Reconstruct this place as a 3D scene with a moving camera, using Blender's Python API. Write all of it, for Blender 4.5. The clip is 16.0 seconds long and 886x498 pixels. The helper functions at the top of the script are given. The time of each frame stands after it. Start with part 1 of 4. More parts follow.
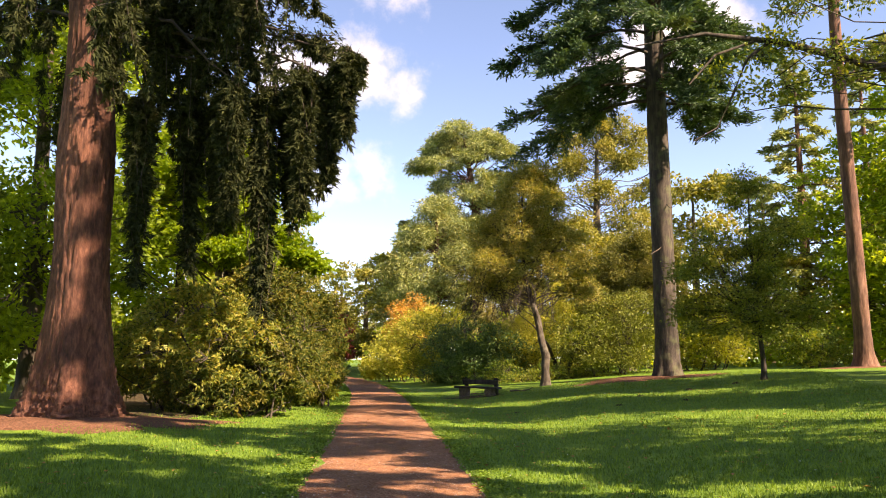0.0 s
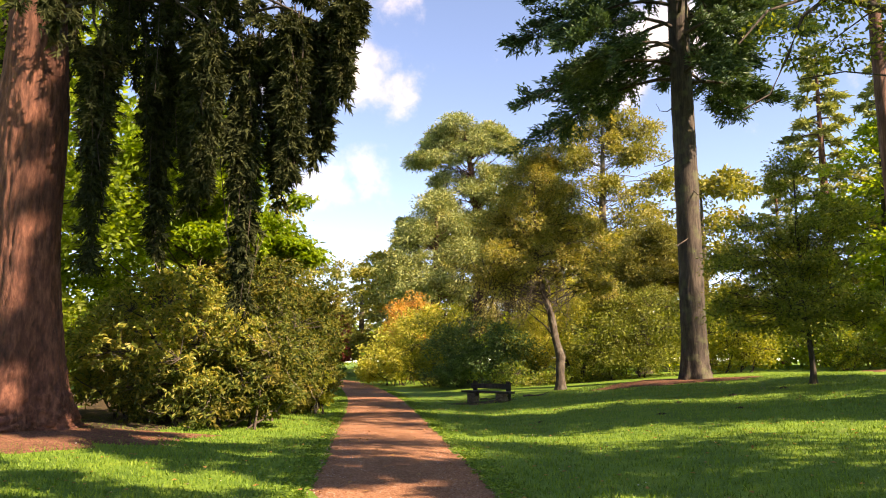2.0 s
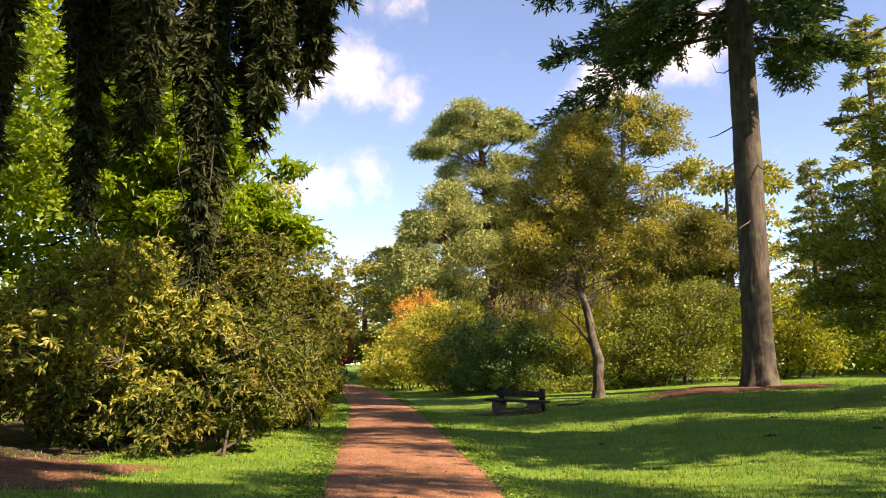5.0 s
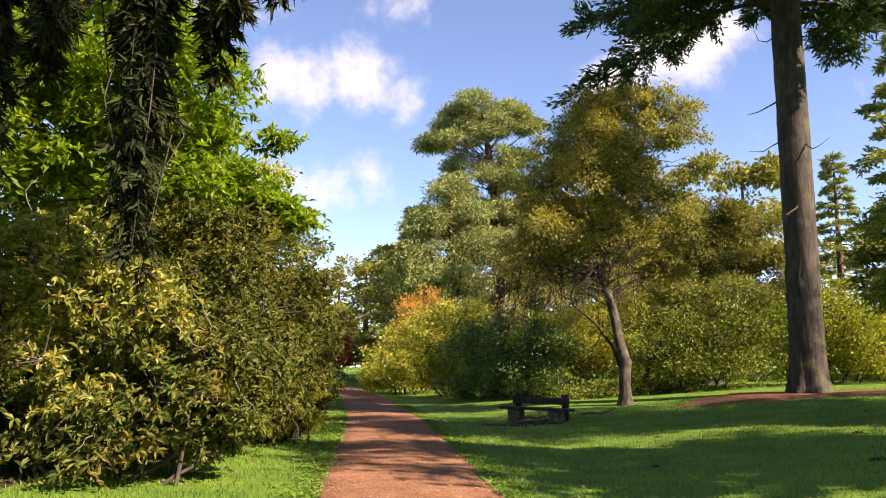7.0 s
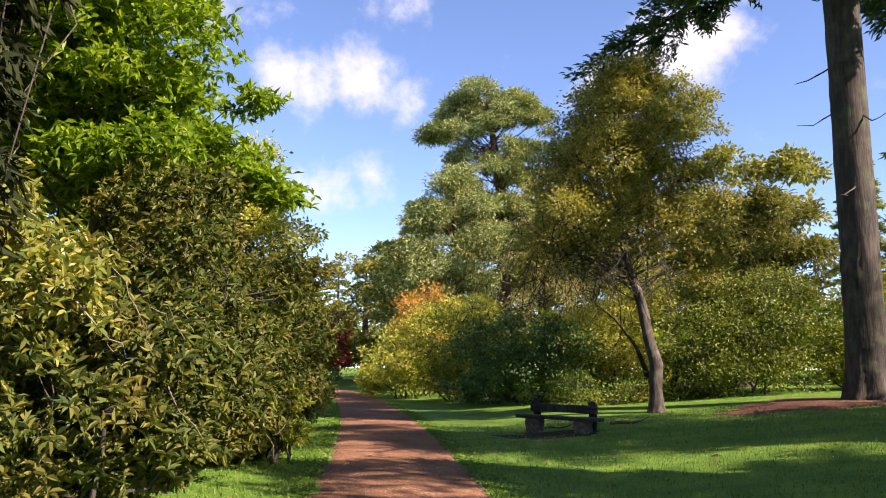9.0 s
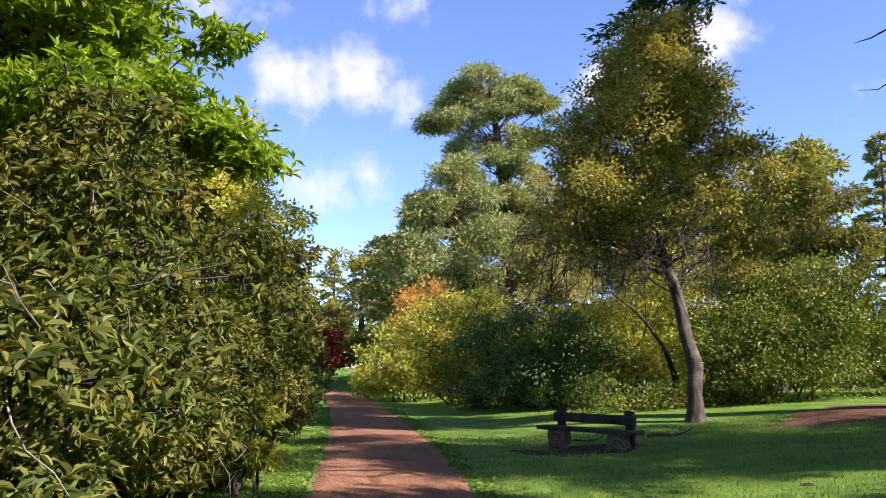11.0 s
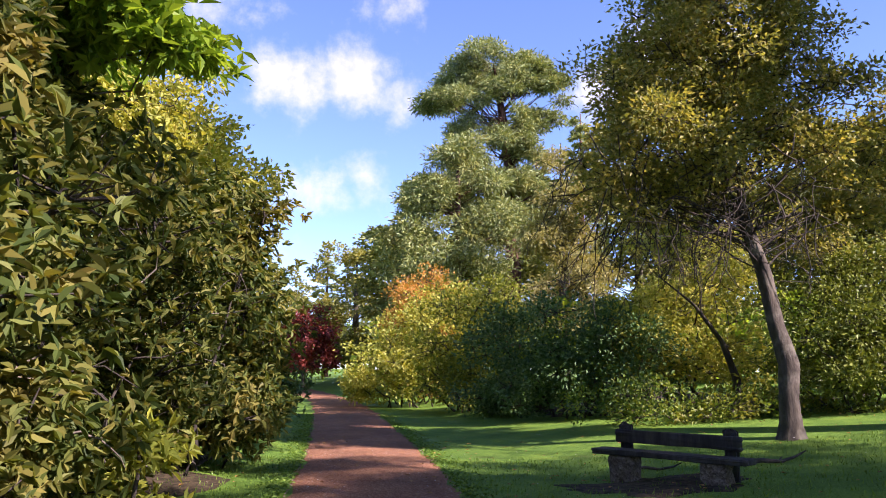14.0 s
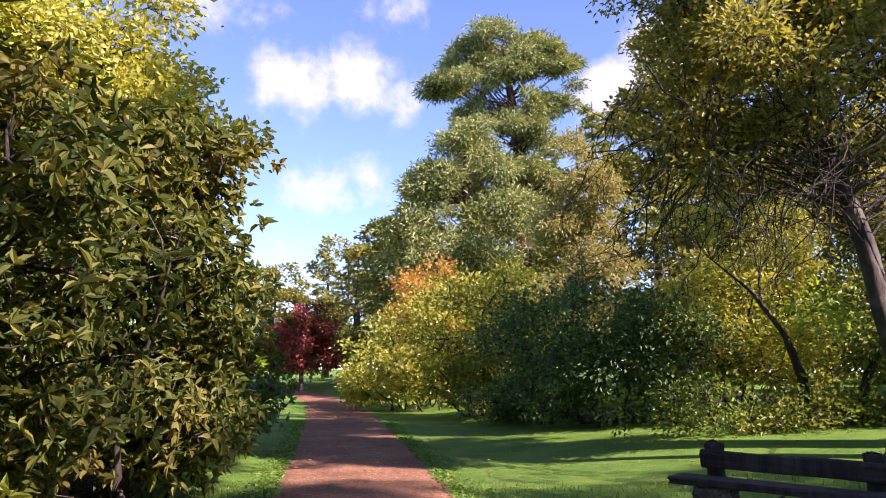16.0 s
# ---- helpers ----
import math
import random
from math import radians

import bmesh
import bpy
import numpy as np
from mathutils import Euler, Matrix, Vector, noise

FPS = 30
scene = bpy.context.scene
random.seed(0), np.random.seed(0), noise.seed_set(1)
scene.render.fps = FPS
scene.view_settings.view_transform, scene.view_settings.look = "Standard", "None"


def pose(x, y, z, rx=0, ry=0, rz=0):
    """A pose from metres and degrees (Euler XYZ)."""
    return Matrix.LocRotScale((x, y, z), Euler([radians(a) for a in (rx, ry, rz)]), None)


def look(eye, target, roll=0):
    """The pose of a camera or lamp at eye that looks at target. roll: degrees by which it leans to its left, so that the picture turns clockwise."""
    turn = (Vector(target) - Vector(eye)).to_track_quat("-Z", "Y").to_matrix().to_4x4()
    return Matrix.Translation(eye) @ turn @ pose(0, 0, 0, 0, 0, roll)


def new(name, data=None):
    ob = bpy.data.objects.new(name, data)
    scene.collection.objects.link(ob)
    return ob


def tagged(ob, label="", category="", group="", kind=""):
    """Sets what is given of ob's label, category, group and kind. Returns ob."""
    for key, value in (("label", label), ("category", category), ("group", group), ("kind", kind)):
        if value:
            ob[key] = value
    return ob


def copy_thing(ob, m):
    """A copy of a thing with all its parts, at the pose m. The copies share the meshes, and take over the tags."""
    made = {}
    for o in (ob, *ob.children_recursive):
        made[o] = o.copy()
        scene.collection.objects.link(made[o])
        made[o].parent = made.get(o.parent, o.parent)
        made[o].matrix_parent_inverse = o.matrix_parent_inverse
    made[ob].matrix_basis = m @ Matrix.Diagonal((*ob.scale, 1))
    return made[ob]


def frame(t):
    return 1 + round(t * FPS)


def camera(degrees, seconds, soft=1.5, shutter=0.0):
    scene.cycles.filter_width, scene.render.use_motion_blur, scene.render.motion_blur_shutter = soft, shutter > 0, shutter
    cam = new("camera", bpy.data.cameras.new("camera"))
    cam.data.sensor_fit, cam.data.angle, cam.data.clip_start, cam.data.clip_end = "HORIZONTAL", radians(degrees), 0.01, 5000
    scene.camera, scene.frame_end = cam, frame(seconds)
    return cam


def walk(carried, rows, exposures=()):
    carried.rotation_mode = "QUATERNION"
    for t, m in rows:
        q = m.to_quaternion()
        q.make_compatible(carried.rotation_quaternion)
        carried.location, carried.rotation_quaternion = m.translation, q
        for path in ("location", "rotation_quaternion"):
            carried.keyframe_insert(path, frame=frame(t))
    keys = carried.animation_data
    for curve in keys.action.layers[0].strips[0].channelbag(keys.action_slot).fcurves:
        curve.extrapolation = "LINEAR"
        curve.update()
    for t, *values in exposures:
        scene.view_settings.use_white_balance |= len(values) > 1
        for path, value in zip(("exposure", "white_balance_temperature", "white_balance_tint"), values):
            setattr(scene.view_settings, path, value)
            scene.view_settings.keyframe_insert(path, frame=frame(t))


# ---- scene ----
cam = camera(58.0, 16.0, soft=1.05)
# seconds, x, y, z, yaw, pitch, roll
PATH = [
    (0.0, 0.016, -0.054, 1.520, -0.107, 7.800, -0.060),
    (0.5, -0.060, 0.695, 1.508, -0.207, 7.862, -0.060),
    (1.0, -0.163, 1.452, 1.503, -0.347, 7.902, -0.060),
    (1.5, -0.274, 2.198, 1.492, -0.449, 7.935, -0.060),
    (2.0, -0.394, 2.944, 1.482, -0.480, 7.984, -0.060),
    (2.5, -0.515, 3.704, 1.475, -0.467, 8.025, -0.040),
    (3.0, -0.620, 4.475, 1.470, -0.425, 8.072, -0.020),
    (3.5, -0.700, 5.245, 1.475, -0.400, 8.088, 0.000),
    (4.0, -0.768, 6.010, 1.482, -0.365, 8.115, 0.050),
    (6.5, -1.060, 9.620, 1.478, -0.182, 8.300, 0.265),
    (7.0, -1.095, 10.350, 1.474, -0.165, 8.365, 0.325),
    (7.5, -1.137, 11.065, 1.474, -0.160, 8.398, 0.375),
    (8.0, -1.170, 11.780, 1.490, -0.130, 8.415, 0.405),
    (8.5, -1.203, 12.480, 1.500, -0.085, 8.432, 0.418),
    (9.0, -1.240, 13.200, 1.503, -0.094, 8.425, 0.425),
    (11.5, -1.475, 16.890, 1.540, -0.368, 8.455, 0.507),
    (12.0, -1.520, 17.654, 1.532, -0.455, 8.481, 0.530),
    (12.5, -1.572, 18.415, 1.526, -0.545, 8.508, 0.545),
    (13.0, -1.620, 19.170, 1.523, -0.588, 8.513, 0.530),
    (13.5, -1.664, 19.935, 1.517, -0.592, 8.512, 0.520),
    (14.0, -1.695, 20.700, 1.507, -0.568, 8.520, 0.530),
    (14.5, -1.724, 21.463, 1.502, -0.528, 8.524, 0.545),
    (15.0, -1.752, 22.236, 1.493, -0.495, 8.526, 0.545),
    (15.5, -1.790, 23.002, 1.490, -0.421, 8.544, 0.510),
    (16.0, -1.824, 23.769, 1.484, -0.327, 8.546, 0.450),
]
walk(cam, [(t, pose(x, y, z, 90 + p, 0, yaw) @ pose(0, 0, 0, 0, 0, r)) for t, x, y, z, yaw, p, r in PATH],
     exposures=[(0.0, 1.7, 8300, 25), (4.0, 1.62, 8200, 24), (7.0, 1.38, 7200, 24), (9.0, 1.32, 6500, 25), (12.5, 1.36, 5800, 30), (16.0, 1.48, 6000, 42)])

# ---- world, sun ----
SUN_EL, SUN_AZ = 40.0, 122.0     # degrees; azimuth clockwise from +y
sun_way = Vector((math.sin(radians(SUN_AZ)) * math.cos(radians(SUN_EL)), math.cos(radians(SUN_AZ)) * math.cos(radians(SUN_EL)), math.sin(radians(SUN_EL))))
sun = new("sun", bpy.data.lights.new("sun", "SUN"))
sun.data.energy, sun.data.angle, sun.data.color = 5.0, radians(0.5), (1.0, 0.9, 0.74)
sun.matrix_world = look(sun_way * 100, (0, 0, 0))


def build_world():
    w = bpy.data.worlds.new("sky")
    scene.world = w
    w.use_nodes = True
    nt = w.node_tree
    N, L = nt.nodes, nt.links
    N.clear()
    out, bg = N.new("ShaderNodeOutputWorld"), N.new("ShaderNodeBackground")
    sky = N.new("ShaderNodeTexSky")
    sky.sky_type, sky.sun_disc = "NISHITA", False
    sky.sun_elevation, sky.sun_rotation = radians(SUN_EL), radians(SUN_AZ)
    sky.air_density, sky.dust_density, sky.ozone_density = 0.82, 0.05, 3.0
    sky.altitude = 1200.0
    co = N.new("ShaderNodeTexCoord")
    # fair-weather clouds: lumps of vapour at given azimuth and height, ragged by noise
    noise_a = N.new("ShaderNodeTexNoise")
    noise_a.inputs["Scale"].default_value, noise_a.inputs["Detail"].default_value, noise_a.inputs["Roughness"].default_value = 11.0, 10.0, 0.62
    L.new(co.outputs["Generated"], noise_a.inputs["Vector"])
    total = None
    for az, el, wide, tall, much in CLOUDS:
        d = (math.sin(radians(az)) * math.cos(radians(el)), math.cos(radians(az)) * math.cos(radians(el)), math.sin(radians(el)))
        sub = N.new("ShaderNodeVectorMath")
        sub.operation = "SUBTRACT"
        sub.inputs[1].default_value = d
        L.new(co.outputs["Generated"], sub.inputs[0])
        mul = N.new("ShaderNodeVectorMath")
        mul.operation = "MULTIPLY"
        mul.inputs[1].default_value = (57.3 / wide, 57.3 / wide, 57.3 / tall)
        L.new(sub.outputs[0], mul.inputs[0])
        ln = N.new("ShaderNodeVectorMath")
        ln.operation = "LENGTH"
        L.new(mul.outputs[0], ln.inputs[0])
        mr = N.new("ShaderNodeMapRange")
        mr.interpolation_type = "SMOOTHSTEP"
        mr.inputs["From Min"].default_value, mr.inputs["From Max"].default_value = 0.1, 1.5
        mr.inputs["To Min"].default_value, mr.inputs["To Max"].default_value = much, 0.0
        L.new(ln.outputs["Value"], mr.inputs["Value"])
        if total is None:
            total = mr.outputs[0]
        else:
            mx = N.new("ShaderNodeMath")
            mx.operation = "MAXIMUM"
            L.new(total, mx.inputs[0])
            L.new(mr.outputs[0], mx.inputs[1])
            total = mx.outputs[0]
    add = N.new("ShaderNodeMath")
    add.operation = "MULTIPLY_ADD"
    L.new(noise_a.outputs["Fac"], add.inputs[0])
    add.inputs[1].default_value = 2.1
    L.new(total, add.inputs[2])
    edge = N.new("ShaderNodeMapRange")
    edge.interpolation_type = "SMOOTHSTEP"
    edge.inputs["From Min"].default_value, edge.inputs["From Max"].default_value = 1.24, 2.0
    L.new(add.outputs[0], edge.inputs["Value"])
    mix = N.new("ShaderNodeMix")
    mix.data_type = "RGBA"
    L.new(edge.outputs[0], mix.inputs["Factor"])
    L.new(sky.outputs[0], mix.inputs[6])
    mix.inputs[7].default_value = (4.0, 4.0, 4.1, 1)
    L.new(mix.outputs[2], bg.inputs["Color"])
    bg.inputs["Strength"].default_value = 0.116
    L.new(bg.outputs[0], out.inputs[0])


# azimuth, height (degrees), half width, half height, thickness
CLOUDS = [(-10.4, 20.0, 3.6, 3.2, 0.72), (-6.0, 20.4, 3.4, 3.4, 0.72), (-3.4, 19.0, 2.2, 2.0, 0.6), (-8.2, 12.6, 3.6, 2.2, 0.66), (-5.0, 13.2, 2.4, 2.4, 0.6), (12.0, 19.5, 4.0, 2.6, 0.7), (17.5, 22.0, 5.0, 3.2, 0.75),
          (-3.5, 26.0, 3.2, 3.0, 0.48), (-18.5, 25.5, 6.0, 3.0, 0.7), (22.0, 26.0, 5.0, 2.6, 0.5), (70.0, 35.0, 16.0, 8.0, 0.6), (-110.0, 30.0, 20.0, 9.0, 0.6), (170.0, 30.0, 25.0, 9.0, 0.6)]
build_world()

# ---- materials ----


def shader(name):
    m = bpy.data.materials.new(name)
    m.use_nodes = True
    return m, m.node_tree.nodes, m.node_tree.links, m.node_tree.nodes["Principled BSDF"]


def ramp(N, stops):
    r = N.new("ShaderNodeValToRGB")
    e = r.color_ramp.elements
    while len(e) < len(stops):
        e.new(0.5)
    for k, (p, c) in zip(e, stops):
        k.position, k.color = p, (*c, 1)
    return r


def tex(N, L, scale, detail=4.0, stretch=None, rough=0.55, kind="ShaderNodeTexNoise"):
    t = N.new(kind)
    t.inputs["Scale"].default_value = scale
    if kind == "ShaderNodeTexNoise":
        t.inputs["Detail"].default_value, t.inputs["Roughness"].default_value = detail, rough
    co = N.new("ShaderNodeTexCoord")
    if stretch:
        mp = N.new("ShaderNodeMapping")
        mp.inputs["Scale"].default_value = stretch
        L.new(co.outputs["Object"], mp.inputs[0])
        L.new(mp.outputs[0], t.inputs["Vector"])
    else:
        L.new(co.outputs["Object"], t.inputs["Vector"])
    return t


def mixed(N, L, fac, a, b, how="MIX"):
    m = N.new("ShaderNodeMix")
    m.data_type, m.blend_type = "RGBA", how
    if isinstance(fac, float):
        m.inputs["Factor"].default_value = fac
    else:
        L.new(fac, m.inputs["Factor"])
    for s, v in ((6, a), (7, b)):
        if isinstance(v, tuple):
            m.inputs[s].default_value = (*v, 1)
        else:
            L.new(v, m.inputs[s])
    return m.outputs[2]


TONE = (1.8, 1.58, 1.16)    # how much the season has yellowed the foliage


def leaf_mat(name, colours, patch=None, patch_scale=0.6, through_light=0.35, rough=0.5, cut=0.55, gloss=0.35):
    """Leaves: each leaf has its own shade of the colours; patch: a second tone in drifts through the crown."""
    m, N, L, p = shader(name)
    geo = N.new("ShaderNodeNewGeometry")
    colours = [tuple(min(0.6, k * g) for k, g in zip(c, TONE)) for c in colours]
    patch = patch and tuple(min(0.6, k * g) for k, g in zip(patch, TONE))
    n = len(colours)
    r = ramp(N, [(i / max(1, n - 1), c) for i, c in enumerate(colours)])
    L.new(geo.outputs["Random Per Island"], r.inputs[0])
    col = r.outputs[0]
    if patch:
        t = tex(N, L, patch_scale, 3.0)
        f = N.new("ShaderNodeMapRange")
        f.inputs["From Min"].default_value, f.inputs["From Max"].default_value = cut, cut + 0.14
        L.new(t.outputs["Fac"], f.inputs["Value"])
        col = mixed(N, L, f.outputs[0], col, patch)
        col = mixed(N, L, 0.35, col, r.outputs[0])
    L.new(col, p.inputs["Base Color"])
    p.inputs["Roughness"].default_value = rough
    p.inputs["Specular IOR Level"].default_value = gloss
    tr = N.new("ShaderNodeBsdfTranslucent")
    warm = mixed(N, L, 1.0, col, (1.5, 1.4, 0.45), "MULTIPLY")
    L.new(warm, tr.inputs["Color"])
    mx = N.new("ShaderNodeMixShader")
    mx.inputs[0].default_value = through_light
    L.new(p.outputs[0], mx.inputs[1])
    L.new(tr.outputs[0], mx.inputs[2])
    L.new(mx.outputs[0], N["Material Output"].inputs["Surface"])
    return m


def bark_mat(name, dark, mid, light, scale=3.0, bump=0.6, moss=None, grain=0.45):
    m, N, L, p = shader(name)
    t = tex(N, L, scale, 8.0, (3.2, 3.2, grain), 0.65)
    r = ramp(N, [(0.3, dark), (0.5, mid), (0.72, light)])
    L.new(t.outputs["Fac"], r.inputs[0])
    big = tex(N, L, 0.9, 4.0)
    br = ramp(N, [(0.35, (0.62, 0.6, 0.6)), (0.65, (1.15, 1.1, 1.05))])
    L.new(big.outputs["Fac"], br.inputs[0])
    col = mixed(N, L, 1.0, r.outputs[0], br.outputs[0], "MULTIPLY")
    if moss:
        mt = tex(N, L, 2.2, 6.0)
        mr = ramp(N, [(0.52, (0, 0, 0)), (0.66, (0.7, 0.7, 0.7))])
        L.new(mt.outputs["Fac"], mr.inputs[0])
        col = mixed(N, L, mr.outputs[0], col, moss)
    L.new(col, p.inputs["Base Color"])
    p.inputs["Roughness"].default_value = 0.9
    b = N.new("ShaderNodeBump")
    b.inputs["Strength"].default_value, b.inputs["Distance"].default_value = bump, 0.04
    L.new(t.outputs["Fac"], b.inputs["Height"])
    L.new(b.outputs[0], p.inputs["Normal"])
    return m


def ground_mat():
    m, N, L, p = shader("lawn_grass")
    fine = tex(N, L, 38.0, 6.0, None, 0.7)
    r1 = ramp(N, [(0.3, (0.056, 0.114, 0.012)), (0.5, (0.114, 0.212, 0.022)), (0.72, (0.19, 0.295, 0.042))])
    L.new(fine.outputs["Fac"], r1.inputs[0])
    mid = tex(N, L, 1.1, 6.0, None, 0.6)
    r2 = ramp(N, [(0.34, (0.66, 0.74, 0.7)), (0.52, (1.0, 1.0, 1.0)), (0.7, (1.45, 1.22, 1.0))])
    L.new(mid.outputs["Fac"], r2.inputs[0])
    col = mixed(N, L, 1.0, r1.outputs[0], r2.outputs[0], "MULTIPLY")
    worn = tex(N, L, 0.45, 7.0, None, 0.65)
    r3 = ramp(N, [(0.63, (0, 0, 0)), (0.74, (0.55, 0.55, 0.55))])
    L.new(worn.outputs["Fac"], r3.inputs[0])
    col = mixed(N, L, r3.outputs[0], col, (0.10, 0.085, 0.035))
    L.new(col, p.inputs["Base Color"])
    p.inputs["Roughness"].default_value = 0.85
    p.inputs["Specular IOR Level"].default_value = 0.2
    b = N.new("ShaderNodeBump")
    b.inputs["Strength"].default_value, b.inputs["Distance"].default_value = 0.9, 0.03
    L.new(fine.outputs["Fac"], b.inputs["Height"])
    L.new(b.outputs[0], p.inputs["Normal"])
    return m


def grit_mat(name, tones, scale=55.0, wet=(0.7, 1.15)):
    m, N, L, p = shader(name)
    v = tex(N, L, scale, kind="ShaderNodeTexVoronoi")
    r = ramp(N, [(i / (len(tones) - 1), c) for i, c in enumerate(tones)])
    sep = N.new("ShaderNodeSeparateColor")
    L.new(v.outputs["Color"], sep.inputs[0])
    L.new(sep.outputs[0], r.inputs[0])
    big = tex(N, L, 0.8, 7.0, None, 0.65)
    br = ramp(N, [(0.33, (wet[0],) * 3), (0.68, (wet[1],) * 3)])
    L.new(big.outputs["Fac"], br.inputs[0])
    col = mixed(N, L, 1.0, r.outputs[0], br.outputs[0], "MULTIPLY")
    fine = tex(N, L, 160.0, 3.0)
    fr = ramp(N, [(0.3, (0.7, 0.7, 0.7)), (0.7, (1.25, 1.25, 1.25))])
    L.new(fine.outputs["Fac"], fr.inputs[0])
    col = mixed(N, L, 1.0, col, fr.outputs[0], "MULTIPLY")
    L.new(col, p.inputs["Base Color"])
    p.inputs["Roughness"].default_value = 0.95
    p.inputs["Specular IOR Level"].default_value = 0.15
    b = N.new("ShaderNodeBump")
    b.inputs["Strength"].default_value, b.inputs["Distance"].default_value = 0.8, 0.012
    L.new(v.outputs["Distance"], b.inputs["Height"])
    L.new(b.outputs[0], p.inputs["Normal"])
    return m


LAWN = ground_mat()
GRIT = grit_mat("red_grit", [(0.165, 0.069, 0.034), (0.25, 0.11, 0.056), (0.32, 0.153, 0.08), (0.39, 0.218, 0.125)])
LITTER = grit_mat("needle_litter", [(0.09, 0.045, 0.025), (0.17, 0.075, 0.045), (0.24, 0.12, 0.07)], 30.0)
SOIL = grit_mat("leaf_mould", [(0.03, 0.024, 0.014), (0.06, 0.045, 0.025), (0.10, 0.07, 0.04)], 14.0)
BARK_RED = bark_mat("redwood_bark", (0.04, 0.015, 0.009), (0.13, 0.05, 0.03), (0.28, 0.125, 0.08), 3.2, 1.0, None, 0.9)
BARK_FIR = bark_mat("fir_bark", (0.025, 0.02, 0.015), (0.06, 0.048, 0.037), (0.12, 0.098, 0.076), 3.4, 0.8, (0.10, 0.11, 0.05))
BARK_PINE = bark_mat("pine_bark", (0.06, 0.028, 0.018), (0.15, 0.074, 0.05), (0.30, 0.175, 0.125), 2.6, 0.8)
BARK_DARK = bark_mat("dark_bark", (0.025, 0.02, 0.016), (0.06, 0.048, 0.037), (0.12, 0.10, 0.075), 3.4, 0.8)
BARK_GREY = bark_mat("grey_bark", (0.045, 0.037, 0.028), (0.11, 0.092, 0.068), (0.20, 0.172, 0.132), 3.0, 0.5, (0.10, 0.11, 0.05))
BARK_MOTTLED = bark_mat("mottled_bark", (0.028, 0.022, 0.017), (0.075, 0.06, 0.045), (0.15, 0.125, 0.095), 2.4, 1.0, (0.21, 0.185, 0.14), 0.9)
BARK_PALE = bark_mat("bleached_wood", (0.16, 0.13, 0.10), (0.26, 0.22, 0.17), (0.38, 0.34, 0.28), 6.0, 0.3)
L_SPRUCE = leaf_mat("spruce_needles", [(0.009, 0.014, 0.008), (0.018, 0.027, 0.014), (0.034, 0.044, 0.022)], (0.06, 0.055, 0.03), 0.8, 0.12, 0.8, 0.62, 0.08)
L_FIR = leaf_mat("fir_needles", [(0.018, 0.045, 0.03), (0.035, 0.08, 0.05), (0.06, 0.11, 0.06)], (0.085, 0.11, 0.035), 0.35, 0.18, 0.55, 0.58)
L_PINE = leaf_mat("pine_needles", [(0.078, 0.115, 0.058), (0.145, 0.195, 0.098), (0.235, 0.275, 0.14)], (0.28, 0.28, 0.12), 0.4, 0.2, 0.55, 0.58)
L_RHODO = leaf_mat("rhododendron_leaves", [(0.02, 0.038, 0.012), (0.045, 0.072, 0.02), (0.083, 0.11, 0.03), (0.135, 0.138, 0.042)], (0.165, 0.138, 0.045), 0.7, 0.32, 0.55, 0.54, 0.2)
L_RHODO_GOLD = leaf_mat("yellowing_leaves", [(0.055, 0.095, 0.022), (0.122, 0.162, 0.04), (0.188, 0.212, 0.056), (0.255, 0.24, 0.078)], (0.07, 0.10, 0.025), 0.8, 0.36, 0.5, 0.55)
L_CHEST = leaf_mat("chestnut_leaves", [(0.055, 0.115, 0.014), (0.115, 0.20, 0.024), (0.175, 0.27, 0.035)], (0.21, 0.29, 0.045), 0.5, 0.5, 0.45, 0.58)
L_BRONZE = leaf_mat("bronze_leaves", [(0.08, 0.098, 0.034), (0.14, 0.165, 0.056), (0.195, 0.21, 0.077), (0.25, 0.23, 0.09)], (0.26, 0.24, 0.09), 0.6, 0.38, 0.45, 0.6)
L_BEECH = leaf_mat("beech_leaves", [(0.056, 0.097, 0.025), (0.11, 0.157, 0.042), (0.19, 0.225, 0.06)], (0.23, 0.225, 0.07), 0.5, 0.42, 0.5, 0.58)
L_HOLLY = leaf_mat("dark_glossy_leaves", [(0.032, 0.072, 0.038), (0.062, 0.122, 0.062), (0.105, 0.18, 0.09)], None, 1, 0.18, 0.55, 0.55, 0.15)
L_YELLOW = leaf_mat("lime_yellow_leaves", [(0.16, 0.205, 0.048), (0.24, 0.275, 0.07), (0.32, 0.325, 0.10)], (0.17, 0.215, 0.05), 0.6, 0.4, 0.5)
L_ORANGE = leaf_mat("autumn_orange_leaves", [(0.20, 0.17, 0.045), (0.28, 0.18, 0.06), (0.33, 0.17, 0.075)], (0.22, 0.20, 0.05), 0.5, 0.4, 0.5, 0.52)
L_LIME = leaf_mat("lime_green_leaves", [(0.075, 0.11, 0.02), (0.14, 0.18, 0.03), (0.21, 0.24, 0.04)], (0.19, 0.21, 0.045), 0.6, 0.4, 0.5)
L_OLIVE = leaf_mat("olive_leaves", [(0.065, 0.085, 0.024), (0.12, 0.14, 0.04), (0.19, 0.20, 0.06)], (0.24, 0.22, 0.07), 0.25, 0.32, 0.5, 0.54)
L_ROUND = leaf_mat("deep_green_leaves", [(0.045, 0.07, 0.016), (0.09, 0.125, 0.026), (0.15, 0.19, 0.038)], (0.21, 0.24, 0.045), 0.5, 0.2, 0.5, 0.62)
L_TAWNY = leaf_mat("tawny_leaves", [(0.125, 0.138, 0.07), (0.19, 0.20, 0.105), (0.25, 0.25, 0.135)], (0.16, 0.18, 0.08), 0.5, 0.35, 0.55)
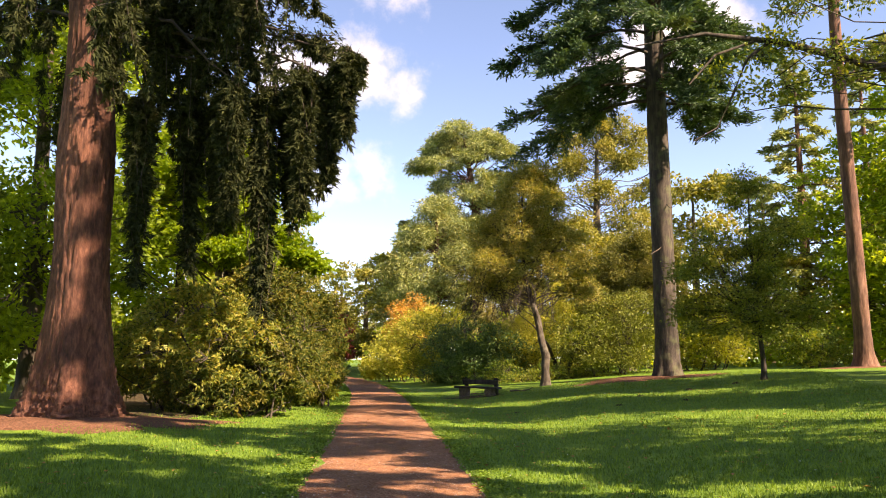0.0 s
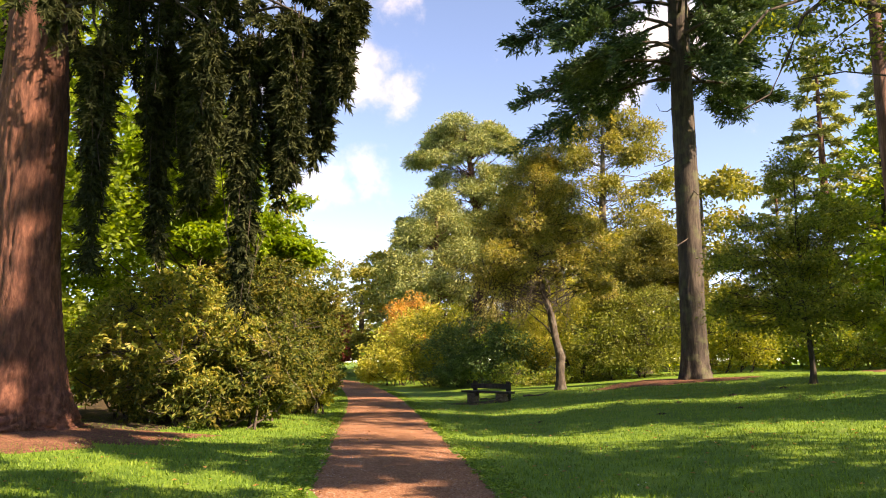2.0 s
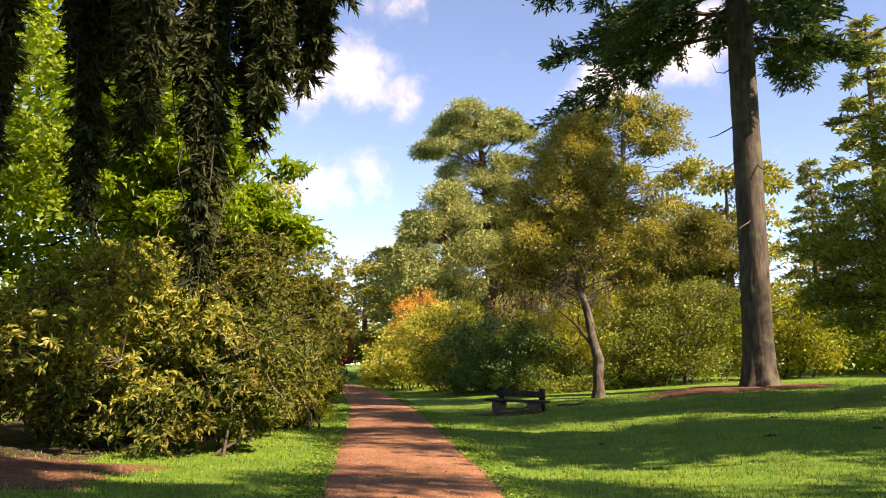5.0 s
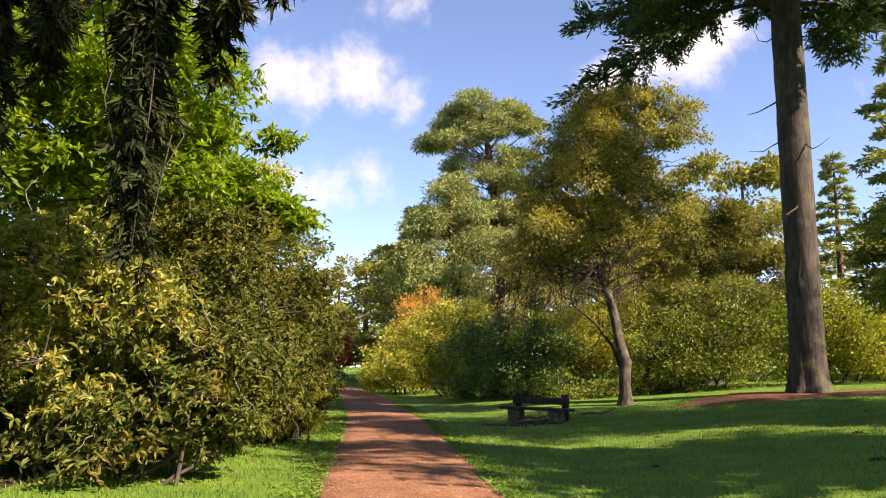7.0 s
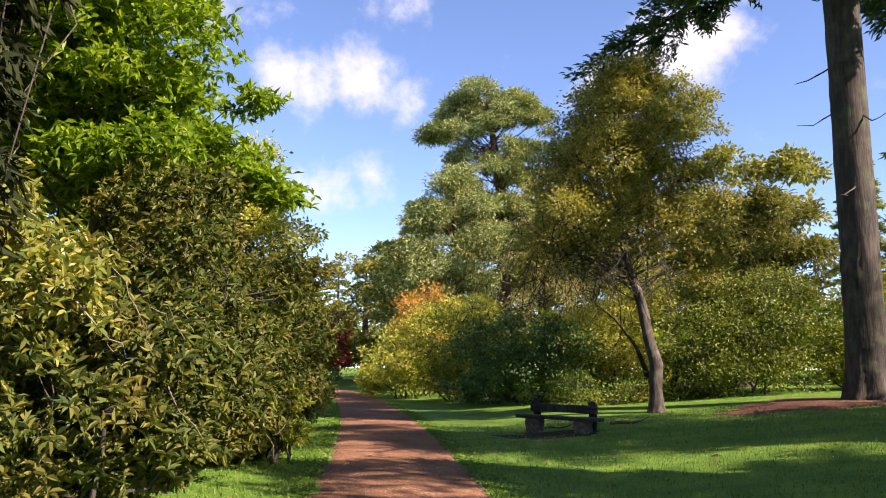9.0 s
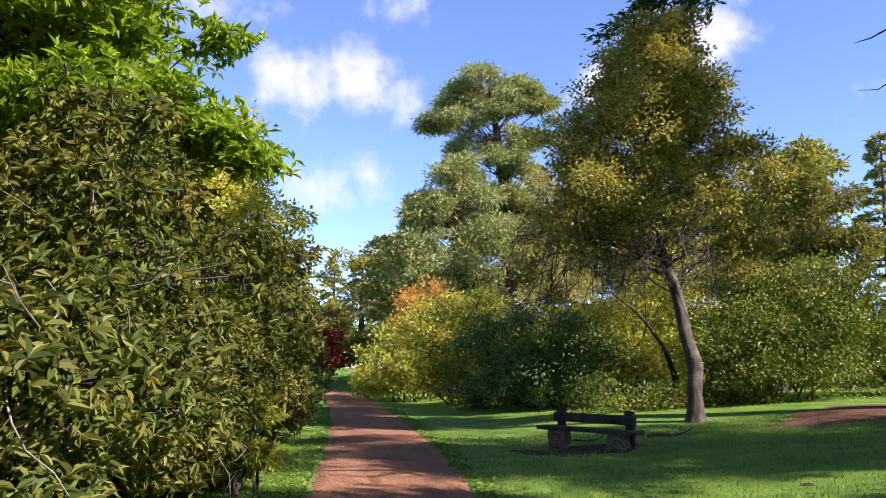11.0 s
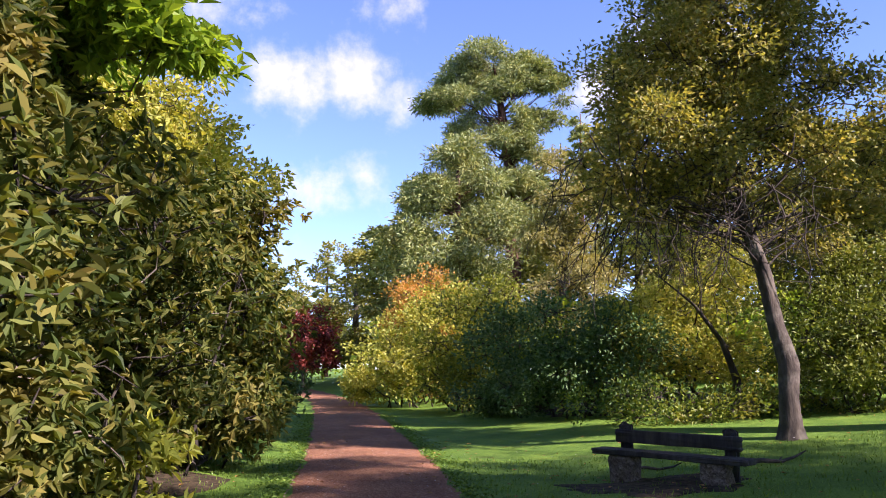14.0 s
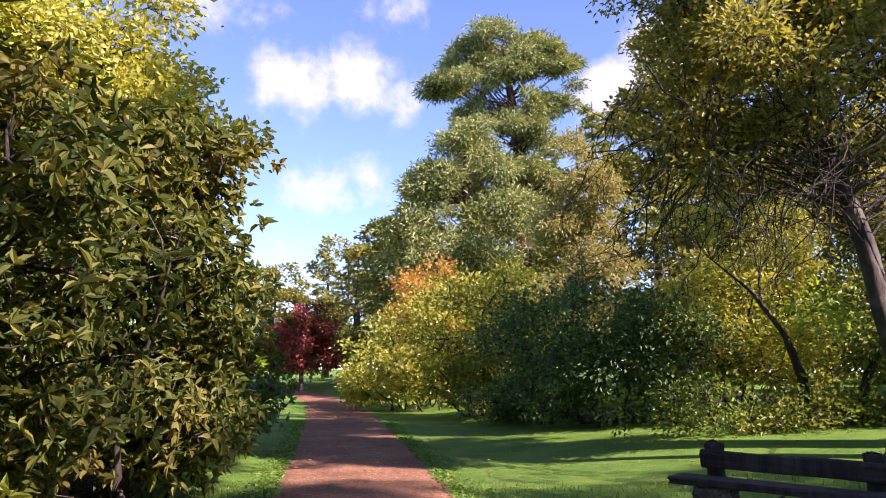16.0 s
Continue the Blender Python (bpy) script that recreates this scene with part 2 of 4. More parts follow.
L_YEW = leaf_mat("yew_needles", [(0.05, 0.068, 0.022), (0.095, 0.115, 0.036), (0.15, 0.16, 0.055)], (0.20, 0.18, 0.06), 0.6, 0.25, 0.55, 0.58)
L_RED = leaf_mat("copper_red_leaves", [(0.07, 0.016, 0.02), (0.14, 0.03, 0.035), (0.22, 0.06, 0.06)], None, 1, 0.3, 0.5)
L_WOOD = leaf_mat("woodland_leaves", [(0.055, 0.10, 0.018), (0.11, 0.185, 0.03), (0.175, 0.26, 0.042)], (0.22, 0.28, 0.05), 0.3, 0.64, 0.5, 0.52)
L_FERN = leaf_mat("undergrowth_leaves", [(0.04, 0.08, 0.015), (0.08, 0.14, 0.025), (0.16, 0.20, 0.04)], (0.20, 0.19, 0.045), 0.9, 0.35, 0.5, 0.56)

# ---- geometry helpers ----
rng = np.random.default_rng(7)


def mesh_from(name, verts, faces, material, smooth=False):
    """verts: n x 3; faces: m x k (all of one size)."""
    verts, faces = np.asarray(verts, np.float32), np.asarray(faces, np.int32)
    me = bpy.data.meshes.new(name)
    k = faces.shape[1]
    me.vertices.add(len(verts))
    me.vertices.foreach_set("co", verts.ravel())
    me.loops.add(faces.size)
    me.loops.foreach_set("vertex_index", faces.ravel())
    me.polygons.add(len(faces))
    me.polygons.foreach_set("loop_start", np.arange(0, faces.size, k, dtype=np.int32))
    me.polygons.foreach_set("use_smooth", np.full(len(faces), smooth))
    me.update(calc_edges=True)
    me.validate()
    me.materials.append(material)
    return me


def part_mesh(name, me, parent, label=""):
    ob = new(name, me)
    ob.parent = parent
    if label:
        ob["label"] = label
    return ob


def part(name, bm, material, parent, label=""):
    me = bpy.data.meshes.new(name)
    bm.to_mesh(me)
    bm.free()
    me.materials.append(material)
    return part_mesh(name, me, parent, label)


def thing(name, x, y, z, label, category, group="", kind=""):
    ob = new(name)
    ob.empty_display_size = 0.3
    ob.location = (x, y, z)
    return tagged(ob, label, category, group, kind)


PATH_Y = [-20, 0, 9, 13, 20, 27, 33, 38, 43, 50, 56, 60, 70, 90, 130]
PATH_X = [1.0, 0.05, -0.55, -0.84, -1.45, -2.05, -2.62, -3.25, -3.95, -4.95, -5.95, -6.75, -9.2, -15, -28]


def path_x(y):
    return (np.interp(np.asarray(y, float) - 2, PATH_Y, PATH_X) + np.interp(y, PATH_Y, PATH_X) + np.interp(np.asarray(y, float) + 2, PATH_Y, PATH_X)) / 3


def ground_z(x, y):
    """Level along the path, rising gently to both sides."""
    d = np.asarray(x, float) - path_x(y)
    right = 1.2 * np.tanh(0.085 * np.maximum(0, d - 3.2))
    left = 0.3 * np.tanh(0.16 * np.maximum(0, -d - 1.4))
    away = np.clip((np.abs(d) - 1.5) / 3, 0, 1)
    wave = 0.035 * np.sin(0.9 * x + 0.31 * y) * np.sin(0.55 * y - 0.2 * x) + 0.05 * np.sin(0.21 * x + 1.3) * np.sin(0.17 * y)
    return right + left + away * wave


def gz(x, y):
    return float(ground_z(x, y))


def unit(v):
    return v / (np.linalg.norm(v, axis=-1, keepdims=True) + 1e-9)


# leaf shapes, along +y, face up
LEAF2 = (np.array([(0, 0, 0), (0.5, 0.45, 0.12), (0, 1, -0.06), (-0.5, 0.45, 0.12)]), np.array([(0, 1, 2), (0, 2, 3)]))
BLADE = (np.array([(-0.5, 0, 0), (0.5, 0, 0), (0.15, 1, 0.2)]), np.array([(0, 1, 2)]))
LEAF4 = (np.array([(0, 0, 0), (0.42, 0.3, 0.14), (0.45, 0.62, 0.10), (0, 1, -0.16), (-0.45, 0.62, 0.10), (-0.42, 0.3, 0.14)]),
         np.array([(0, 1, 2), (0, 2, 3), (0, 3, 4), (0, 4, 5)]))
# a needle twig: a flat spray of five fingers
SPRAY = (np.array([(0, 0, 0), (0.16, 0.1, 0), (0.5, 0.5, -0.03), (0.12, 0.42, 0.02), (0.45, 0.85, -0.05), (0, 0.6, 0.03), (0, 1.05, -0.06), (-0.45, 0.85, -0.05), (-0.12, 0.42, 0.02), (-0.5, 0.5, -0.03), (-0.16, 0.1, 0)]),
         np.array([(0, 1, 2), (0, 2, 3), (3, 4, 5), (5, 6, 0), (5, 7, 8), (8, 9, 0), (0, 9, 10)]))


def scatter(shape, pos, way, long, wide, up_bias=0.6, seed=None):
    """Vertices and faces of a leaf shape set at pos (n x 3), pointing along way, facing about upwards."""
    r = seed or rng
    v, f = shape
    n = len(pos)
    way = unit(way)
    up = unit(r.normal(size=(n, 3)) * (1 - up_bias) + np.array([0, 0, up_bias]))
    side = unit(np.cross(way, up))
    face = np.cross(side, way)
    long = np.broadcast_to(np.asarray(long, float), (n,))[:, None, None]
    wide = np.broadcast_to(np.asarray(wide, float), (n,))[:, None, None]
    out = pos[:, None, :] + side[:, None, :] * v[None, :, 0:1] * wide + way[:, None, :] * v[None, :, 1:2] * long + face[:, None, :] * v[None, :, 2:3] * long
    faces = f[None] + (np.arange(n) * len(v))[:, None, None]
    return out.reshape(-1, 3), faces.reshape(-1, 3)


def tubes(paths, sides=6):
    """Tapered tubes: paths is a list of (points k x 3, radii k). Returns vertices and quads."""
    vs, fs, base = [], [], 0
    ang = np.arange(sides) * 2 * np.pi / sides
    for pts, rad in paths:
        pts, rad = np.asarray(pts, float), np.asarray(rad, float)
        k = len(pts)
        t = unit(np.gradient(pts, axis=0))
        ref = np.where(np.abs(t[:, 2:3]) > 0.9, np.array([[1.0, 0, 0]]), np.array([[0, 0, 1.0]]))
        a = unit(np.cross(t, ref))
        b = np.cross(t, a)
        ring = pts[:, None] + rad[:, None, None] * (np.cos(ang)[None, :, None] * a[:, None] + np.sin(ang)[None, :, None] * b[:, None])
        vs.append(ring.reshape(-1, 3))
        i = np.arange(k - 1)[:, None] * sides
        j = np.arange(sides)[None]
        j2 = (j + 1) % sides
        fs.append(np.stack([base + i + j, base + i + j2, base + i + sides + j2, base + i + sides + j], -1).reshape(-1, 4))
        base += k * sides
    return np.concatenate(vs), np.concatenate(fs)


def bow(a, b, sag=0.0, bend=0.1, k=6, r=None):
    """A crooked line from a to b, hanging by sag."""
    r = r or rng
    a, b = np.asarray(a, float), np.asarray(b, float)
    s = np.linspace(0, 1, k)[:, None]
    off = r.normal(size=3) * bend * np.linalg.norm(b - a)
    jit = r.normal(size=(k, 3)) * 0.03 * np.linalg.norm(b - a)
    jit[0] = jit[-1] = 0
    return a + (b - a) * s + np.sin(np.pi * s) * off + jit - np.array([0, 0, 1]) * sag * np.sin(np.pi * s)


def trunk_mesh(name, pts, radii, material, sides=20, flare=0.0, ridges=6, rough=0.06, rings=40, r=None):
    """A trunk along pts, with root flare and uneven, fluted girth."""
    r = r or rng
    pts, radii = np.asarray(pts, float), np.asarray(radii, float)
    s0 = np.linspace(0, 1, len(pts))
    s = np.linspace(0, 1, rings) ** 1.6
    p = np.stack([np.interp(s, s0, pts[:, i]) for i in range(3)], 1)
    rad = np.interp(s, s0, radii)
    height = p[:, 2] - p[0, 2]
    ang = np.arange(sides) * 2 * np.pi / sides
    ph = r.uniform(0, 6.28, 4)
    flute = 0.5 * np.cos(ridges * ang + ph[0]) + 0.3 * np.cos((ridges - 2) * ang + ph[1]) + 0.2 * np.cos((2 * ridges + 1) * ang + ph[2])
    fl = flare * np.exp(-height / (1.1 * radii[0]))
    girth = rad[:, None] * (1 + fl[:, None] * (1 + 0.35 * flute[None]) + rough * (0.35 + np.exp(-height / 4))[:, None] * flute[None] + rough * 0.5 * r.normal(size=(rings, sides)))
    x = p[:, 0:1] + girth * np.cos(ang)
    y = p[:, 1:2] + girth * np.sin(ang)
    z = np.repeat(p[:, 2:3], sides, 1)
    v = np.stack([x, y, z], -1).reshape(-1, 3)
    i = np.arange(rings - 1)[:, None] * sides
    j = np.arange(sides)[None]
    j2 = (j + 1) % sides
    f = np.stack([i + j, i + j2, i + sides + j2, i + sides + j], -1).reshape(-1, 4)
    return mesh_from(name, v, f, material, True)


def lumps_of(blobs, n, r, low=-0.55, size=0.36):
    """n leafy masses on the shells of ellipsoids (x, y, z, rx, ry, rz): centres, radii, outward ways."""
    blobs = np.asarray(blobs, float)
    area = (blobs[:, 3] * blobs[:, 4] * blobs[:, 5]) ** (2 / 3)
    which = r.choice(len(blobs), n, p=area / area.sum())
    which[: len(blobs)] = np.arange(len(blobs))[:n]
    d = unit(r.normal(size=(n * 8, 3)))
    d = d[d[:, 2] > low][:n]
    b = blobs[which]
    s = r.uniform(0.35, 0.86, n) * (1 + 0.1 * r.normal(size=n))
    rad = size * np.cbrt(b[:, 3] * b[:, 4] * b[:, 5]) * r.uniform(0.65, 1.25, n)
    return b[:, :3] + d * b[:, 3:] * s[:, None], rad, d


def clumps_on(lumps, radii, ways, per, r, flat=0.75, low=-0.5):
    """Twig ends over each leafy mass, most on its outer and upper side."""
    n = len(lumps)
    c, w0, rad = np.repeat(lumps, per, 0), np.repeat(ways, per, 0), np.repeat(radii, per)
    d = unit(r.normal(size=(n * per, 3)) + 0.55 * w0 + np.array([0, 0, 0.35]))
    d[:, 2] = np.maximum(d[:, 2], low * r.uniform(0.4, 1, n * per))
    s = r.uniform(0.45, 1.05, n * per) ** 0.6
    return c + d * (rad * s)[:, None] * np.array([1, 1, flat]), d


def leaves_at(centres, ways, per, spread, shape, long, wide, droop, r, flat=0.6, up=0.6, whorl=0):
    """Leaves about clump centres: loose, or in whorls at twig ends."""
    n = len(centres)
    c = np.repeat(centres, per, 0)
    w = np.repeat(ways, per, 0)
    off = r.normal(size=(n * per, 3)) * spread * np.array([1, 1, flat])
    pos = c + off
    if whorl:
        axis = unit(w * 0.7 + r.normal(size=w.shape) * 0.5 + np.array([0, 0, 0.5]))
        pos, axis = np.repeat(pos, whorl, 0), np.repeat(axis, whorl, 0)
        side = unit(np.cross(axis, r.normal(size=axis.shape)))
        lift = r.uniform(-0.15, 0.6, (len(axis), 1))
        way = unit(side * (1 - 0.4 * np.abs(lift)) + axis * lift)
        m = len(pos)
        return scatter(shape, pos, way, long * r.uniform(0.65, 1.2, m), wide * r.uniform(0.7, 1.15, m), up, r)
    way = unit(unit(off) * 0.7 + w * 0.5 + r.normal(size=off.shape) * 0.5 - np.array([0, 0, droop]))
    m = len(pos)
    return scatter(shape, pos, way, long * r.uniform(0.6, 1.25, m), wide * r.uniform(0.7, 1.2, m), up, r)


def tree(name, label, category, x, y, trunk, girth, blobs, lumps, twigs, per, spread, long, wide, leafmat, barkmat, droop=0.2, seed=1, shape=LEAF2, low=-0.55, size=0.36,
         flat=0.75, up=0.6, flare=0.5, group="", limbs=12, whorl=0, sides=14, stems=None, rise=0.35, leaf_flat=0.6, fine_twigs=350, dead_twigs=0, limbmat=None):
    """A tree or shrub. trunk: points above its foot; girth: radii; blobs: the crown's masses, above its foot;
    lumps: leafy masses; twigs: twig ends on each; per: leaves on each twig end."""
    r = np.random.default_rng(seed)
    t = thing(name, x, y, gz(x, y) - 0.04, label, category, group)
    pts = np.asarray(trunk, float)
    c, rad, w = lumps_of(blobs, lumps, r, low, size)
    fine = []
    if stems is None:
        part_mesh("trunk", trunk_mesh("trunk", pts, girth, barkmat, sides, flare, r=r), t)
        zz = np.linspace(0, 1, len(pts))
        gg = np.interp(zz, np.linspace(0, 1, len(girth)), girth)
        for k in range(len(c)):
            end = c[k]
            out = np.hypot(*(end - np.array([np.interp(end[2], pts[:, 2], pts[:, i]) for i in range(3)]))[:2])
            h = np.clip(end[2] - rise * out * r.uniform(0.6, 1.5), 0.28 * pts[-1, 2], pts[-1, 2] * 0.98)
            s = np.interp(h, pts[:, 2], zz)
            a = np.array([np.interp(s, zz, pts[:, i]) for i in range(3)])
            r0 = max(0.24 * np.interp(s, zz, gg), 0.01) * r.uniform(0.6, 1.2) * (1 if k < limbs else 0.55)
            ln = bow(a, end, -0.06 * np.linalg.norm(end - a), 0.08, 7, r)
            line = (ln, np.linspace(r0, 0.01, 7))
            if k < limbs:
                v, f = tubes([line], 7)
                part_mesh("limb", mesh_from("limb", v, f, limbmat or barkmat, True), t)
            else:
                fine.append(line)
    else:
        for k in range(stems):
            q = k % len(c)
            a = r.uniform(0, 6.28)
            foot = np.array([c[q][0] * 0.45 + 0.3 * math.cos(a), c[q][1] * 0.45 + 0.3 * math.sin(a), -0.02])
            v, f = tubes([(bow(foot, c[q], 0, 0.12, 7, r), np.linspace(girth[0], girth[-1], 7) * r.uniform(0.6, 1.1))], 7)
            part_mesh("stem", mesh_from("stem", v, f, barkmat, True), t)
    # bleached dead twigs in front of the leaves
    for k in range(dead_twigs):
        q = r.integers(len(c))
        a = c[q] + w[q] * rad[q] * 0.6
        e = a + unit(w[q] * 0.7 + r.normal(size=3) * 0.8) * r.uniform(0.35, 0.8)
        v, f = tubes([(bow(a, e, 0, 0.25, 7, r), np.linspace(0.009, 0.003, 7))], 5)
        part_mesh("dead_twig", mesh_from("dead_twig", v, f, BARK_PALE, True), t)
    tc, tw = clumps_on(c, rad, w, twigs, r, flat)
    src = np.repeat(c, twigs, 0)
    for k in range(0, len(tc), max(1, len(tc) // fine_twigs)):
        fine.append((bow(src[k], tc[k], 0, 0.12, 4, r), np.linspace(0.014, 0.004, 4)))
    v, f = tubes(fine, 4)
    tagged(part_mesh("twig_mass", mesh_from("twig_mass", v, f, limbmat or barkmat, True), t), kind="stuff")
    v, f = leaves_at(tc, tw, per, spread, shape, long, wide, droop, r, leaf_flat, up, whorl)
    tagged(part_mesh("crown" if stems is None else "foliage", mesh_from("crown", v, f, leafmat), t), kind="stuff")
    return t


# ---- ground ----
def axis_steps(lo, hi, step, far, grow=1.35):
    mid = list(np.arange(lo, hi + 1e-6, step))
    a, d = [], step
    p = lo
    while p > -far:
        d *= grow
        p -= d
        a.append(p)
    b, d = [], step
    p = hi
    while p < far:
        d *= grow
        p += d
        b.append(p)
    return np.array(a[::-1] + mid + b)


def build_ground():
    xs, ys = axis_steps(-14, 20, 0.4, 900), axis_steps(-4, 62, 0.4, 900)
    X, Y = np.meshgrid(xs, ys)
    Z = ground_z(X, Y)
    nx = len(xs)
    i = np.arange(len(ys) - 1)[:, None] * nx
    j = np.arange(nx - 1)[None]
    f = np.stack([i + j, i + j + 1, i + nx + j + 1, i + nx + j], -1).reshape(-1, 4)
    ob = new("ground", mesh_from("ground", np.stack([X, Y, Z], -1).reshape(-1, 3), f, LAWN, True))
    tagged(ob, "mown green lawn with worn and mossy patches", "lawn", kind="structure")


def build_path():
    r = np.random.default_rng(3)
    ys = np.arange(-12, 96, 0.22)
    c = path_x(ys)
    el = -1.10 + 0.05 * np.sin(ys * 1.7) + 0.04 * np.sin(ys * 4.3 + 1) + r.normal(size=len(ys)) * 0.022
    er = 1.13 + 0.05 * np.sin(ys * 1.3 + 2) + 0.04 * np.sin(ys * 3.7) + r.normal(size=len(ys)) * 0.022
    s = np.array([0, 0.03, 0.12, 0.3, 0.5, 0.7, 0.88, 0.97, 1])
    rise = np.array([-0.03, 0.006, 0.016, 0.022, 0.026, 0.022, 0.016, 0.006, -0.03])
    X = c[:, None] + el[:, None] + (er - el)[:, None] * s[None]
    Y = np.repeat(ys[:, None], 9, 1)
    Z = ground_z(X, Y) + rise + r.normal(size=X.shape) * 0.003
    i = np.arange(len(ys) - 1)[:, None] * 9
    j = np.arange(8)[None]
    f = np.stack([i + j, i + j + 1, i + 10 + j, i + 9 + j], -1).reshape(-1, 4)
    ob = new("path", mesh_from("path", np.stack([X, Y, Z], -1).reshape(-1, 3), f, GRIT, True))
    tagged(ob, "red grit footpath through the lawn with crumbled edges", "footpath", kind="structure")


def patch(name, x, y, rx, ry, material, label, seed=1, lift=0.012):
    """A ragged bed on the ground."""
    r = np.random.default_rng(seed)
    n, k = 72, 7
    a = np.arange(n) * 2 * np.pi / n
    ph = r.uniform(0, 6.28, 4)
    edge = 1 + 0.14 * np.sin(3 * a + ph[0]) + 0.1 * np.sin(7 * a + ph[1]) + 0.06 * np.sin(13 * a + ph[2]) + r.normal(size=n) * 0.03
    s = np.linspace(0.02, 1, k)
    X = x + rx * s[:, None] * (edge * np.cos(a))[None]
    Y = y + ry * s[:, None] * (edge * np.sin(a))[None]
    Z = ground_z(X, Y) + lift * 4 * (1 - s[:, None] ** 2) + lift
    Z[-1] -= lift * 2.5
    i = np.arange(k - 1)[:, None] * n
    j = np.arange(n)[None]
    j2 = (j + 1) % n
    f = np.stack([i + j, i + n + j, i + n + j2, i + j2], -1).reshape(-1, 4)
    ob = new(name, mesh_from(name, np.stack([X, Y, Z], -1).reshape(-1, 3), f, material, True))
    return tagged(ob, label, "ground", kind="structure")


build_ground()
build_path()
patch("soil_bed_1", -7.6, 17.2, 3.0, 2.2, LITTER, "bare reddish needle litter round the redwood foot", 4)
patch("soil_bed_2", -7.6, 27.5, 3.2, 9.0, SOIL, "dark leaf mould under the rhododendrons", 5)
patch("soil_bed_3", 8.6, 33.2, 3.0, 2.0, LITTER, "dry needle litter round the fir foot", 6)
patch("soil_bed_4", 5.4, 45.0, 4.2, 4.2, SOIL, "dark leaf mould under the shrubs", 7)
patch("soil_bed_6", 1.25, 31.3, 1.25, 0.75, SOIL, "bare trodden soil under the bench", 9, 0.006)
patch("soil_bed_5", 17.8, 34.2, 1.8, 1.3, LITTER, "dry needle litter round the pine foot", 8)

# ---- redwood beside the lawn ----


def build_redwood(x, y):
    r = np.random.default_rng(11)
    t = thing("redwood_tree", x, y, gz(x, y) - 0.05, "tall conifer with thick reddish bark and ragged dark hanging boughs", "tree")
    k, n = 130, 120
    zs = 26 * np.linspace(0, 1, k) ** 1.9
    a = np.arange(n) * 2 * np.pi / n
    ph = r.uniform(0, 6.28, 6)
    rad = 0.60 * (1 - zs / 50) + 0.04 * np.sin(zs * 1.3)
    flare = 0.50 * np.exp(-zs / 0.75) + 0.13 * np.exp(-zs / 3.0)
    root = 0.30 * np.cos(5 * a + ph[0]) + 0.22 * np.cos(3 * a + ph[1]) + 0.16 * np.cos(8 * a + ph[2])
    z2, a2 = np.meshgrid(zs, a, indexing="ij")
    wob = a2 + 0.08 * np.sin(z2 * 0.7 + ph[3]) + 0.05 * np.sin(z2 * 1.9)
    furrow = np.abs(np.sin(13 * wob + 0.7 * np.sin(z2 * 0.8))) ** 0.6 * 0.022 + np.abs(np.sin(29 * wob + 1.3 * np.sin(1.7 * z2))) * 0.02
    girth = rad[:, None] + flare[:, None] * (1 + root[None]) * 0.75 + root[None] * 0.06 * np.exp(-zs / 4)[:, None] + furrow + r.normal(size=z2.shape) * 0.012
    knob = np.exp(-zs / 0.8)[:, None] * 0.05 * r.normal(size=z2.shape)
    girth = girth + knob
    lean = -0.016 * zs
    v = np.stack([girth * np.cos(a2) + lean[:, None], girth * np.sin(a2), z2], -1).reshape(-1, 3)
    i = np.arange(k - 1)[:, None] * n
    j = np.arange(n)[None]
    j2 = (j + 1) % n
    f = np.stack([i + j, i + j2, i + n + j2, i + n + j], -1).reshape(-1, 4)
    part_mesh("trunk", mesh_from("trunk", v, f, BARK_RED, True), t)
    weeping(t, r, 8.0, 24, 60, 7.0, 2.2, 12, 400, 0.5, 1.4, True,
            [(4.05, 0.0, 7.6, 2.1, 0.38), (1.3, -0.4, 7.4, 3.0, 0.17), (2.2, 0.6, 7.6, 3.1, 0.17), (2.9, 0.3, 7.6, 4.2, 0.2), (3.4, -0.6, 7.6, 4.4, 0.2), (4.6, 0.5, 7.8, 4.3, 0.3), (5.0, -0.3, 8.0, 4.6, 0.28), (5.4, 0.2, 8.0, 5.2, 0.26), (5.9, -0.2, 8.4, 6.2, 0.24)], 26)


def tufted(p, e, n, r, out=0.5, long=0.3):
    """n needles in drooping finger-like branchlets along a hanging strand from p to e."""
    k = max(3, int(np.linalg.norm(e - p) / 0.1))
    s = r.uniform(0, 1, k)
    a = r.uniform(0, 6.28, k)
    axis = unit(np.stack([np.cos(a) * out, np.sin(a) * out, np.full(k, -1.0)], 1) * r.uniform(0.5, 1.5, (k, 1)) + r.normal(size=(k, 3)) * 0.25)
    ln = long * r.uniform(0.5, 1.3, k) * (1.1 - 0.6 * s)
    which = r.integers(0, k, n)
    q = r.uniform(0, 1, n)
    pos = (p + (e - p) * s[:, None])[which] + axis[which] * (ln[which] * q)[:, None] + r.normal(size=(n, 3)) * 0.022
    return pos, axis[which] + r.normal(size=(n, 3)) * 0.45


